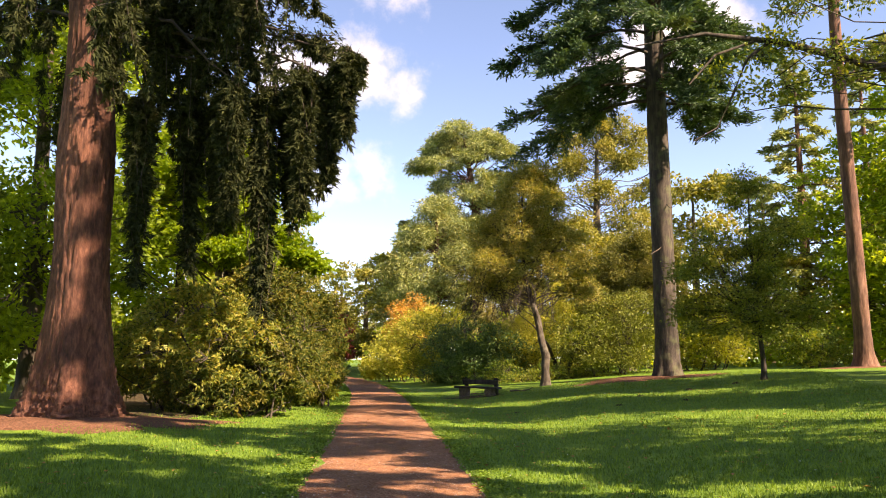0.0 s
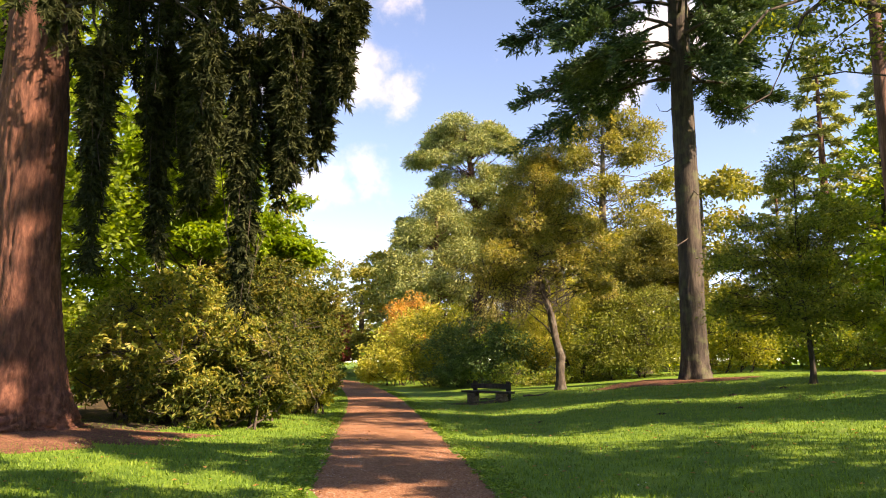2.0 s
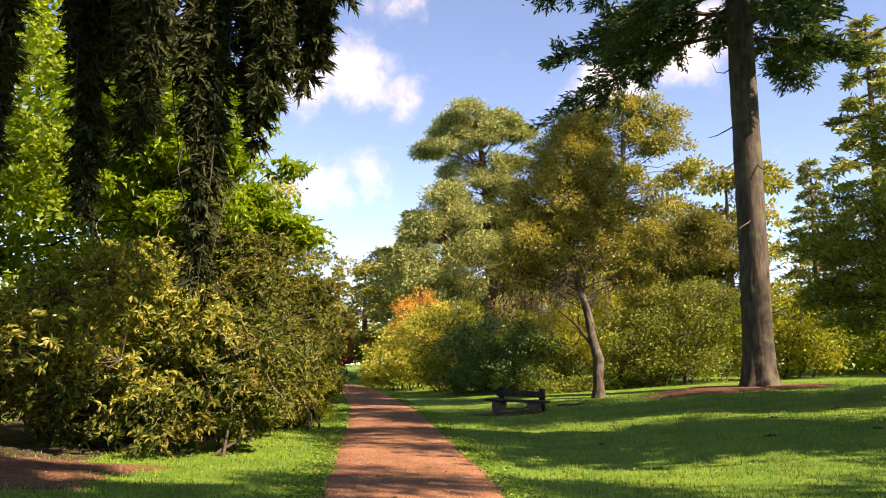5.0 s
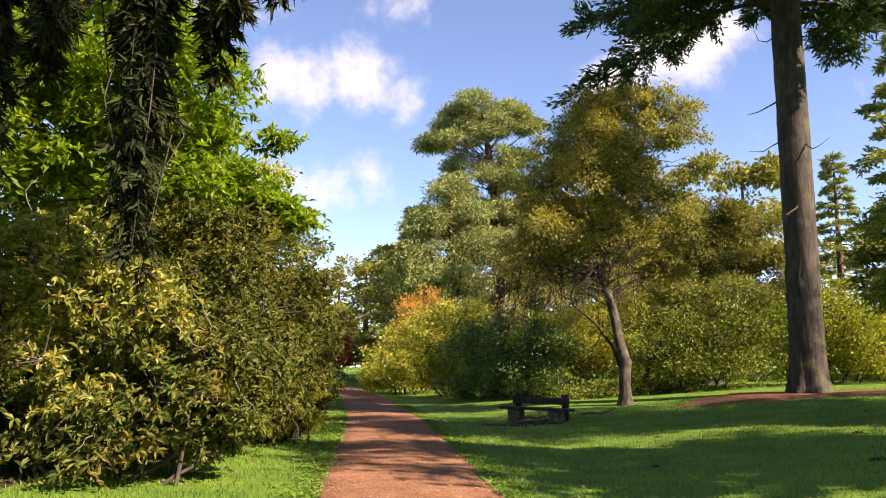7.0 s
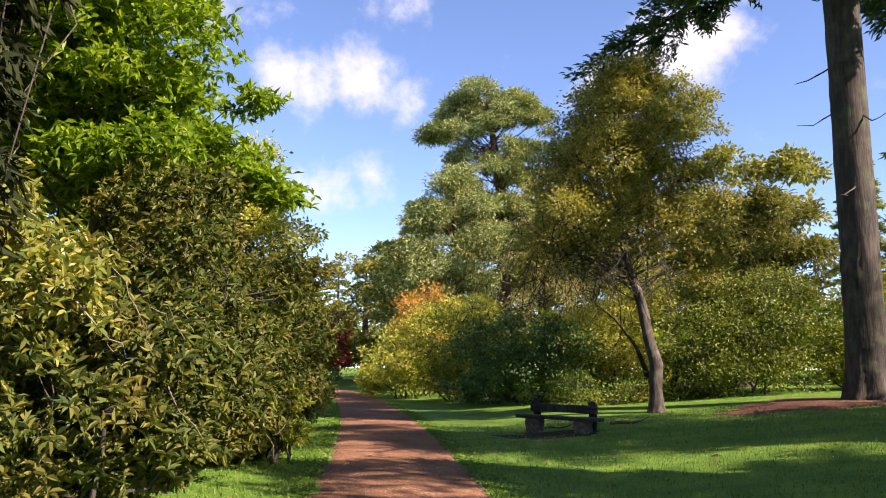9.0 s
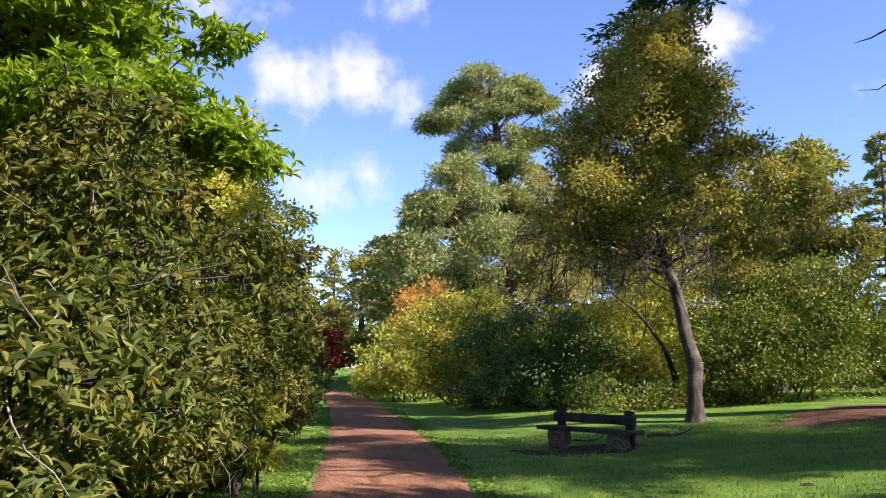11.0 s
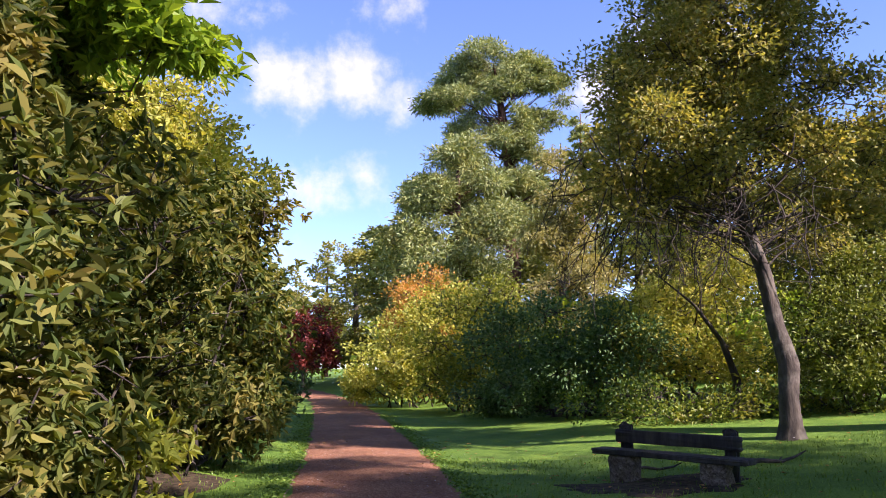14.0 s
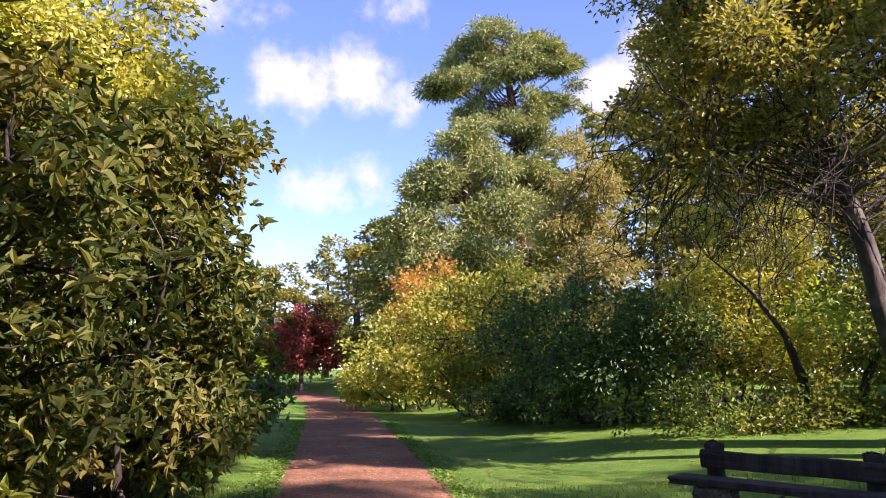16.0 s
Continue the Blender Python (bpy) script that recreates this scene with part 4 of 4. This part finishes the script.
# great Scots pine
tree("scots_pine", "old Scots pine with domed blue-green crown and red bark", "tree", 3.3, 72.0, [(0, 0, 0), (0.1, 0, 8), (-0.1, 0, 14), (-0.7, 0, 18), (-1.2, 0, 21)], [0.6, 0.5, 0.4, 0.25, 0.06],
     [(-1.2, 0, 20.8, 2.6, 2.6, 1.3), (-3.4, 0.5, 19.8, 1.9, 2.2, 1.3), (1.2, 0, 20.3, 2.2, 2.4, 1.3), (2.7, -0.5, 18.9, 1.2, 1.8, 1.1), (-4.9, 0, 18.2, 1.2, 1.6, 1.0), (0, -1.5, 18.8, 2.2, 2, 1.1), (-2.6, -1, 18.0, 1.9, 2, 1.1),
      (2.2, 0, 17.0, 1.1, 1.6, 0.7), (-2.2, 0, 16.2, 2.1, 2, 1.1), (-3.6, -0.5, 14.2, 2.4, 2.2, 1.4), (-1.4, -1, 12.8, 2.4, 2, 1.4), (-4.2, 0, 12.0, 2.4, 2.2, 1.6), (-1.4, -1.5, 10.3, 2.6, 2.2, 1.6), (0.9, -0.5, 14.6, 1.3, 1.5, 0.9), (-0.6, -1.2, 15.4, 1.9, 1.8, 1.2), (0.6, -0.8, 16.8, 1.4, 1.5, 0.9), (1.2, -0.5, 12.0, 1.6, 1.6, 1.1)],
     230, 20, 12, 0.24, 0.34, 0.09, L_PINE, BARK_PINE, seed=81, flat=0.6, limbs=40, rise=0.5, size=0.36, low=-0.5)
tree("larch_tree", "tawny thin-leaved larch beside the old pine", "tree", 4.7, 60.5, [(0, 0, 0), (0, 0, 5), (0, 0, 12.4)], [0.26, 0.19, 0.03],
     [(0, 0, 11.2, 1.0, 1.1, 1.3), (0.2, 0, 9.2, 1.6, 1.7, 1.5), (-0.3, 0, 7.2, 2.0, 2.0, 1.6), (0.7, -0.4, 5.2, 2.2, 2.0, 1.5), (-0.5, 0, 3.4, 2.2, 2.0, 1.5)], 90, 18, 12, 0.22, 0.22, 0.085, L_TAWNY, BARK_GREY, seed=82, limbs=16, size=0.36, droop=0.5)

tree("pine_tree", "dense blue-green pine crowding the old Scots pine", "tree", -0.4, 66.5, [(0, 0, 0), (0, 0, 6), (0, 0, 13.5)], [0.45, 0.38, 0.06],
     [(-0.2, 0, 13.6, 1.6, 1.8, 1.3), (0.6, 0, 11.8, 2.4, 2.4, 1.4), (-1.6, 0, 10.8, 2.2, 2.4, 1.3), (-2.4, 0, 8.4, 2.6, 2.6, 1.5), (1.6, 0, 9.0, 2.6, 2.6, 1.5), (-0.4, -0.6, 6.4, 3.8, 3.2, 1.9), (-1, 0, 3.4, 4, 3.2, 2)], 170, 16, 12, 0.26, 0.34, 0.10, L_PINE, BARK_PINE, seed=83, flat=0.6, limbs=16, size=0.42)

# trees of the far wood, each kind built once
oak = tree("broadleaf_tree", "rounded olive-green broadleaf tree of the far wood", "tree", 25.0, 78.0, [(0, 0, 0), (0, 0, 4), (0, 0, 10), (0, 0, 17)], [0.5, 0.42, 0.3, 0.06],
           [(0, 0, 11.5, 5.4, 5, 4.5), (-2, 0, 16, 3.6, 3.6, 2.6), (2.6, 0, 16.6, 3.2, 3, 2.2), (-4, 0, 8, 3, 3, 2.5), (4, -1, 8.5, 3.2, 3, 2.6), (0, -2, 5, 4.5, 3.5, 3), (0, 0, 3, 4.8, 4.2, 2.6)], 70, 17, 8, 0.3, 0.50, 0.34, L_OLIVE, BARK_GREY, seed=91, limbs=14, size=0.4, fine_twigs=60, group="trees of the far wood")
tree("oak_tree", "tall airy olive-green oak rising behind the leaning tree", "tree", 14.4, 71.5, [(0, 0, 0), (0, 0, 6), (-0.3, 0, 13), (0, 0, 22.5)], [0.55, 0.46, 0.32, 0.06],
     [(0.2, 0, 21.2, 2.4, 2.4, 1.5), (3.2, 0, 20.2, 2.2, 2.2, 1.3), (-3.0, 0, 20.2, 2.2, 2.2, 1.3), (0, 0, 18.5, 3.0, 3.0, 2.0), (-3.2, 0, 17.6, 2.4, 2.6, 1.6), (3.0, 0, 17.8, 2.4, 2.6, 1.6), (4.6, 0, 15.6, 1.6, 2.0, 1.1), (-4.8, 0, 15.0, 1.8, 2.0, 1.3), (0, -0.6, 14.6, 3.4, 3.0, 1.8), (2.6, -1, 11.6, 3.0, 3, 1.8), (-2.8, -1, 11.2, 3.0, 3, 1.8), (0, -1.5, 8, 4.4, 3.5, 2.2), (0, -1, 4.4, 4.6, 3.6, 2.4)],
     200, 18, 9, 0.28, 0.30, 0.17, L_OLIVE, BARK_GREY, seed=98, limbs=24, size=0.36, fine_twigs=160)
wood = tree("broadleaf_tree", "leafy green woodland tree in sun", "tree", -15.5, 33.0, [(0, 0, 0), (0, 0, 4), (0, 0, 10), (0, 0, 17)], [0.4, 0.34, 0.25, 0.05],
            [(0, 0, 11, 4.6, 4.4, 4.2), (1, 0, 15.6, 3.2, 3.2, 2.6), (-3, 0, 7, 3.4, 3, 2.8), (3, -1, 6, 3.2, 3, 2.8), (0, -2, 3.5, 3.5, 3, 2.5)], 60, 17, 7, 0.25, 0.42, 0.28, L_WOOD, BARK_DARK, seed=92, limbs=14, size=0.4, fine_twigs=60, group="trees of the far wood")
con = thing("conifer_tree", 10.5, 86.0, gz(10.5, 86) - 0.05, "tall dark green conifer of the far wood", "tree", "trees of the far wood")
part_mesh("trunk", trunk_mesh("trunk", [(0, 0, 0), (0, 0, 8), (0, 0, 22)], [0.42, 0.32, 0.04], BARK_PINE, 12, 0.4, rings=16), con)
boughs(con, np.random.default_rng(93), 2.5, 21.5, 60, 4.6, 10, 24, L_PINE, 0.44, 0.14, 0.5, 0, 0.3, shape=LEAF2, drape=0.25)
tree("yew_tree", "broad dark bronze-green yew with sunlit top", "tree", 10.0, 43.2, [(0, 0, 0), (0, 0, 2.5), (0, 0, 6.6)], [0.32, 0.24, 0.04],
     [(0, 0, 5.6, 2.4, 2.2, 1.8), (1.5, 0, 6.2, 1.6, 1.8, 1.3), (-1.6, 0, 4.9, 1.5, 1.7, 1.5), (0, -0.6, 3.6, 2.6, 2.2, 1.8), (2.4, 0, 4.6, 1.4, 1.6, 1.2), (0.4, -0.2, 7.0, 1.2, 1.2, 0.7)], 120, 22, 12, 0.13, 0.20, 0.06, L_YEW, BARK_DARK, seed=94, limbs=12, size=0.32, droop=0.3)
tree("copper_maple", "copper-red maple beside the far path", "tree", -10.6, 76.0, [(0, 0, 0), (0, 0, 2), (0, 0, 5)], [0.16, 0.12, 0.03],
     [(0, 0, 3.4, 2.3, 2.2, 2.2), (0.8, 0, 2.0, 1.8, 1.8, 1.5)], 36, 18, 8, 0.18, 0.26, 0.17, L_RED, BARK_DARK, seed=95, limbs=8)


near_wood = tree("broadleaf_tree", "sunlit woodland tree with fine green leaves behind the hedge", "tree", -12.8, 25.0, [(0, 0, 0), (0, 0, 4), (0, 0, 9), (0, 0, 14)], [0.3, 0.26, 0.2, 0.05],
                 [(0, 0, 9.5, 3.6, 3.6, 3.4), (1, 0, 13, 2.6, 2.6, 2.2), (-2, 0, 6, 2.8, 2.6, 2.4), (2, -1, 5, 2.8, 2.6, 2.4), (0, -1.5, 2.6, 3.2, 2.6, 2.2)], 80, 20, 11, 0.22, 0.21, 0.135, L_WOOD, BARK_DARK, seed=96, limbs=14, size=0.4, fine_twigs=60, group="trees of the far wood")


def copies(src, spots):
    """spots: x, y, turn, size, height factor."""
    for x, y, turn, s, h in spots:
        copy_thing(src, pose(x, y, gz(x, y) - 0.05, 0, 0, turn) @ Matrix.Diagonal((s, s, s * h, 1)))


copies(con, [(-3.4, 78, 80, 0.9, 0.75), (-5, 92, 100, 0.75, 0.85), (-9.5, 100, 200, 0.8, 0.75), (-14, 112, 20, 0.9, 0.7), (7.5, 92, 300, 1.0, 0.95), (27, 66, 70, 0.8, 0.9), (23, 50, 40, 0.95, 0.95), (30, 55, 160, 1.0, 1.0)])
copies(oak, [(10.5, 68, 200, 0.75, 0.9), (-4.5, 80, 130, 0.75, 0.85), (4.0, 79, 300, 0.85, 0.9), (12.5, 62, 40, 0.7, 0.8), (-8.5, 90, 10, 0.8, 0.8), (-14.5, 86, 70, 0.65, 0.65), (-18, 98, 190, 0.8, 0.75), (-22, 88, 250, 0.8, 0.8), (28, 48, 90, 0.8, 0.8), (22.5, 50, 200, 0.62, 0.6)])
copies(near_wood, [(-16, 21, 140, 0.95, 1.0), (-11, 33.5, 220, 0.8, 0.85), (-13.5, 17.5, 60, 0.6, 0.55)])
copies(wood, [(-11.5, 38, 50, 0.75, 0.8), (-13.5, 45, 300, 0.8, 0.75), (-16, 55, 10, 0.9, 0.8), (22, 42, 60, 0.8, 0.85), (26, 40, 170, 0.9, 1.0), (31, 34, 20, 1.0, 1.0)])

# unseen tall trees, added beside and behind the walk to shade lawn and path
copies(wood, [(15.5, 13.5, 120, 0.75, 1.3), (20, 17.5, 30, 0.62, 1.15), (19.5, 11.5, 75, 0.75, 1.35), (16, 6, 60, 0.62, 1.6), (25, 20, 10, 0.75, 1.3), (2, -9, 40, 0.6, 1.2), (-3, -22, 150, 1.0, 1.1)])
copies(slim_pine, [(20.5, 19.5, 40, 0.9, 0.95), (23, 15.5, 130, 0.95, 1.0)])
copies(con, [(13.5, 4.8, 15, 0.62, 2.1), (9.5, 3.0, 70, 0.6, 1.5), (9.8, 7.2, 140, 0.58, 1.65), (12.5, -1.5, 60, 0.7, 1.7), (17, -4, 80, 0.8, 1.5), (24, 10, 130, 1.0, 1.1), (20, -14, 200, 1.1, 1.2)])



def far_undergrowth():
    """Thicket that closes the wood under the far trees: leafy masses too many to count."""
    r = np.random.default_rng(97)
    spots = [(a, 96 + 6 * math.sin(a * 0.2), 4.5) for a in np.arange(-40, 50, 3.2)]
    spots += [(a, 63 + 3 * math.sin(a), 4.2) for a in np.arange(-3, 44, 2.2)]
    spots += [(33 + 2 * math.sin(b), b, 4.0) for b in np.arange(-10, 62, 3.2)] + [(-21 + 3 * math.sin(b), b, 4.5) for b in np.arange(-10, 96, 3.0)]
    spots += [(-12.5 + math.sin(b * 2), b, 2.6) for b in np.arange(27, 60, 2.2)]
    spots += [(a, 47 + 2 * math.sin(a), 2.8) for a in np.arange(10, 34, 2.2)]
    spots += [(a, 56 + 1.5 * math.sin(a * 1.7), 3.2) for a in np.arange(9, 38, 1.8)] + [(a, 110 + 3 * math.sin(a), 6.0) for a in np.arange(-46, 12, 2.2)]
    spots += [(a, -24 + 2 * math.sin(a), 4.5) for a in np.arange(-24, 36, 3.5)]
    c, rad, w = [], [], []
    for x, y, h in spots:
        for k in range(5):
            px, py = x + r.normal() * 1.2, y + r.normal() * 1.2
            c.append((px, py, gz(px, py) + h * r.uniform(0.1, 0.8)))
            rad.append(h * r.uniform(0.28, 0.45))
            w.append((0, 0, 1))
    tc, tw = clumps_on(np.array(c), np.array(rad), np.array(w, float), 14, r, 0.8)
    v, f = leaves_at(tc, tw, 5, 0.28, LEAF2, 0.44, 0.30, 0.1, r)
    ob = new("undergrowth", mesh_from("undergrowth", v, f, L_WOOD))
    tagged(ob, "thick leafy undergrowth closing the wood behind the trees", "undergrowth", kind="stuff")


far_undergrowth()

# broadleaf tree whose long limb hangs over the lawn
oak_side = tree("oak_tree", "spreading oak whose dark limb hangs out over the lawn", "tree", 19.5, 22.0, [(0, 0, 0), (0, 0, 4), (-0.3, 0, 9), (-0.3, 0, 15)], [0.5, 0.42, 0.3, 0.08],
     [(-3, 0, 13, 4, 4, 2.4), (-8.5, -0.5, 11.6, 3.4, 2.4, 1.3), (-12.5, -1, 11.8, 2.6, 2.0, 1.5), (1, 0, 15, 4, 4, 2.5), (-9.5, 0, 8.6, 1.8, 1.6, 1.4), (-6.8, 0, 9.0, 1.4, 1.4, 1.2)], 80, 16, 10, 0.2, 0.16, 0.10, L_BEECH, BARK_DARK, seed=47, limbs=20, rise=0.12, size=0.36, flat=0.6)
for line, thick in (([(-0.3, 0, 6.5), (-3.5, 0.1, 8.2), (-7.4, 0, 8.9), (-9.6, -0.2, 9.4), (-12.0, -0.4, 9.6), (-14.0, -0.5, 9.2)], 0.2),
                    ([(-10.0, -0.2, 9.5), (-10.8, -0.3, 8.9), (-11.2, -0.2, 7.9), (-11.7, -0.2, 6.9), (-12.4, -0.3, 6.5)], 0.06),
                    ([(-10.6, -0.3, 9.4), (-11.8, -0.6, 8.9), (-12.6, -0.7, 8.0)], 0.045)):
    v, f = tubes([(np.array(line), np.linspace(thick, 0.02, len(line)))], 9)
    part_mesh("limb", mesh_from("limb", v, f, BARK_DARK, True), oak_side)

tree("maple_tree", "small yellow-green maple in sun behind the hedge", "tree", -8.2, 38.0, [(0, 0, 0), (0, 0, 3), (0.1, 0, 7.5)], [0.14, 0.11, 0.03],
     [(0, 0, 6.6, 2.4, 2.2, 1.9), (1.2, -0.6, 5.4, 1.8, 1.8, 1.4), (-1.4, 0, 5.2, 1.8, 1.8, 1.5)], 70, 20, 11, 0.18, 0.15, 0.10, L_YELLOW, BARK_DARK, seed=48, limbs=12)

# ---- bench ----


def block(sx, sy, sz, bevel=0.012, seed=0, rough=0.0):
    bm = bmesh.new()
    bmesh.ops.create_cube(bm, size=1.0)
    bmesh.ops.scale(bm, vec=(sx, sy, sz), verts=bm.verts)
    bmesh.ops.subdivide_edges(bm, edges=[e for e in bm.edges], cuts=3, use_grid_fill=True)
    r = np.random.default_rng(seed)
    if rough:
        for v in bm.verts:
            v.co += Vector(r.normal(size=3) * rough)
    bmesh.ops.bevel(bm, geom=[e for e in bm.edges if len(e.link_faces) == 2 and e.calc_face_angle(0) > 0.9], offset=bevel, segments=2, affect="EDGES", profile=0.6)
    return bm


def build_bench(x, y, turn, length):
    wood_m = bark_mat("weathered_wood", (0.022, 0.018, 0.016), (0.048, 0.04, 0.036), (0.10, 0.088, 0.078), 3.0, 0.4, (0.05, 0.055, 0.03))
    stone_m = grit_mat("weathered_stone", [(0.10, 0.075, 0.055), (0.16, 0.125, 0.095), (0.22, 0.18, 0.14)], 40.0)
    t = thing("bench", x, y, gz(x, y), "weathered dark timber bench on stone block legs", "bench")
    t.rotation_euler = (0, 0, radians(turn))

    def put(name, bm, mat, px, py, pz, label=""):
        bmesh.ops.translate(bm, vec=(px, py, pz), verts=bm.verts)
        return part(name, bm, mat, t, label)
    put("seat", block(length, 0.34, 0.075, 0.015, 1, 0.003), wood_m, 0, 0, 0.345)
    put("backrest", block(length * 0.82, 0.055, 0.17, 0.015, 2, 0.003), wood_m, 0.02, 0.16, 0.545)
    for s in (-1, 1):
        put("leg", block(0.34, 0.30, 0.36, 0.03, 3 + s, 0.009), stone_m, s * length * 0.30, 0.0, 0.125, "rough stone block leg")
        put("back_post", block(0.17, 0.10, 0.74, 0.03, 5 + s, 0.006), wood_m, s * length * 0.345, 0.245, 0.33)


build_bench(1.4, 31.42, -42.0, 2.15)


# ---- small things on the ground ----


def fallen_branch(x, y, turn, size, seed):
    r = np.random.default_rng(seed)
    t = thing("fallen_branch", x, y, gz(x, y) + 0.03, "dead crooked fallen branch lying on the grass", "branch", "fallen branches")
    a = np.array([(0, 0, 0.02), (0.3, 0.05, 0.05), (0.62, -0.03, 0.03), (0.95, 0.06, 0.09), (1.15, 0.02, 0.2)]) * size
    v, f = tubes([(a, np.array([0.045, 0.04, 0.032, 0.024, 0.01]) * size)], 8)
    part_mesh("stem", mesh_from("stem", v, f, BARK_DARK, True), t)
    v, f = tubes([(bow(a[2], a[2] + np.array([0.25, 0.3, 0.05]) * size, 0, 0.1, 5, r), np.linspace(0.02, 0.006, 5) * size)], 6)
    part_mesh("side_branch", mesh_from("side_branch", v, f, BARK_DARK, True), t)
    t.rotation_euler = (0, 0, radians(turn))


fallen_branch(2.75, 32.3, 12, 0.85, 1)
fallen_branch(1.2, 32.6, -15, 0.6, 2)


def molehill(x, y, size, seed):
    r = np.random.default_rng(seed)
    n, k = 18, 6
    a = np.arange(n) * 2 * np.pi / n
    s = np.linspace(0, 1, k)[:, None]
    rad = size * s * (1 + 0.12 * r.normal(size=(k, n)))
    z = 0.32 * size * np.cos(s * np.pi / 2) ** 1.3 * (1 + 0.2 * r.normal(size=(k, n))) - 0.02
    X, Y = x + rad * np.cos(a), y + rad * np.sin(a)
    v = np.stack([X - x, Y - y, z + ground_z(X, Y) - gz(x, y)], -1).reshape(-1, 3)
    i = np.arange(k - 1)[:, None] * n
    j = np.arange(n)[None]
    f = np.stack([i + j, i + n + j, i + n + (j + 1) % n, i + (j + 1) % n], -1).reshape(-1, 4)
    ob = new("molehill", mesh_from("molehill", v, f, SOIL, True))
    ob.location = (x, y, gz(x, y))
    tagged(ob, "small heap of dark soil on the lawn", "molehill", "molehills")


for k, (mx, my, ms) in enumerate([(4.6, 21.0, 0.16), (6.3, 20.8, 0.15), (9.3, 25.5, 0.2), (7.6, 24.8, 0.18), (5.9, 24.0, 0.14), (2.1, 22.5, 0.12), (3.2, 26.4, 0.14)]):
    molehill(mx, my, ms, 200 + k)


def scatter_ground(name, label, category, n, mat, shape, long, wide, place, seed, lean=0.35, lift=0.0, up=0.3):
    """Countless small things lying or growing on the ground."""
    r = np.random.default_rng(seed)
    x, y = place(r, n)
    pos = np.stack([x, y, ground_z(x, y) + lift], 1)
    way = np.stack([r.normal(size=len(x)) * lean, r.normal(size=len(x)) * lean, np.full(len(x), 1.0 if lean < 1 else 0.12)], 1)
    v, f = scatter(shape, pos, way, long * r.uniform(0.5, 1.3, len(x)), wide * r.uniform(0.7, 1.3, len(x)), up, r)
    tagged(new(name, mesh_from(name, v, f, mat)), label, category, kind="stuff")


def lawn_spots(r, n):
    y = 7.5 + 27 * r.uniform(0, 1, n) ** 1.6
    x = path_x(y) + r.uniform(-1, 1, n) * (4 + 0.42 * y)
    d = x - path_x(y)
    ok = (np.abs(d) > 1.06 + 0.1 * r.uniform(0, 1, n)) & (d > -6.5)
    return x[ok], y[ok]


def edge_spots(r, n):
    y = 7.0 + 40 * r.uniform(0, 1, n) ** 1.4
    s = r.choice([-1, 1], n)
    return path_x(y) + s * (1.10 + np.abs(r.normal(size=n)) * 0.22 - 0.06), y


def path_spots(r, n):
    y = 7.0 + 40 * r.uniform(0, 1, n) ** 1.3
    return path_x(y) + np.clip(r.normal(size=n) * 0.75, -1.05, 1.05), y


def litter_spots(r, n):
    y = 7.0 + 32 * r.uniform(0, 1, n)
    return path_x(y) + r.uniform(-5, 11, n), y


L_GRASS = leaf_mat("grass_blades", [(0.035, 0.081, 0.012), (0.068, 0.14, 0.02), (0.112, 0.19, 0.032)], None, 1, 0.3, 0.6)
L_DRY = leaf_mat("fallen_leaves", [(0.16, 0.08, 0.03), (0.22, 0.14, 0.05), (0.12, 0.07, 0.04)], None, 1, 0.1, 0.7)
STONE = grit_mat("path_stones", [(0.22, 0.10, 0.07), (0.36, 0.22, 0.17), (0.46, 0.36, 0.30)], 20.0)
scatter_ground("grass", "short mown grass blades of the lawn", "grass", 130000, L_GRASS, BLADE, 0.06, 0.016, lawn_spots, 301)
scatter_ground("clover", "clover and weeds along the path's edges", "weeds", 16000, L_GRASS, LEAF2, 0.06, 0.04, edge_spots, 302, 1.2, 0.02, 0.7)
scatter_ground("path_grit", "loose stones strewn on the footpath", "gravel", 9000, STONE, (np.array([(0, 0, 0), (0.5, 0.5, 0.1), (0, 1, 0), (-0.5, 0.5, 0.1), (0, 0.5, 0.45)]), np.array([(0, 1, 4), (1, 2, 4), (2, 3, 4), (3, 0, 4)])), 0.022, 0.02, path_spots, 303, 1.2, 0.018, 0.95)
DAISY = leaf_mat("daisy_petals", [(0.55, 0.55, 0.5), (0.6, 0.6, 0.55)], None, 1, 0.1, 0.7)
scatter_ground("daisies", "tiny white daisies dotted over the lawn", "flowers", 420, DAISY, LEAF2, 0.024, 0.024, litter_spots, 305, 1.2, 0.05, 0.9)
scatter_ground("leaf_litter", "scattered brown fallen leaves on lawn and path", "leaves", 1500, L_DRY, LEAF2, 0.07, 0.045, litter_spots, 304, 1.2, 0.035, 0.9)
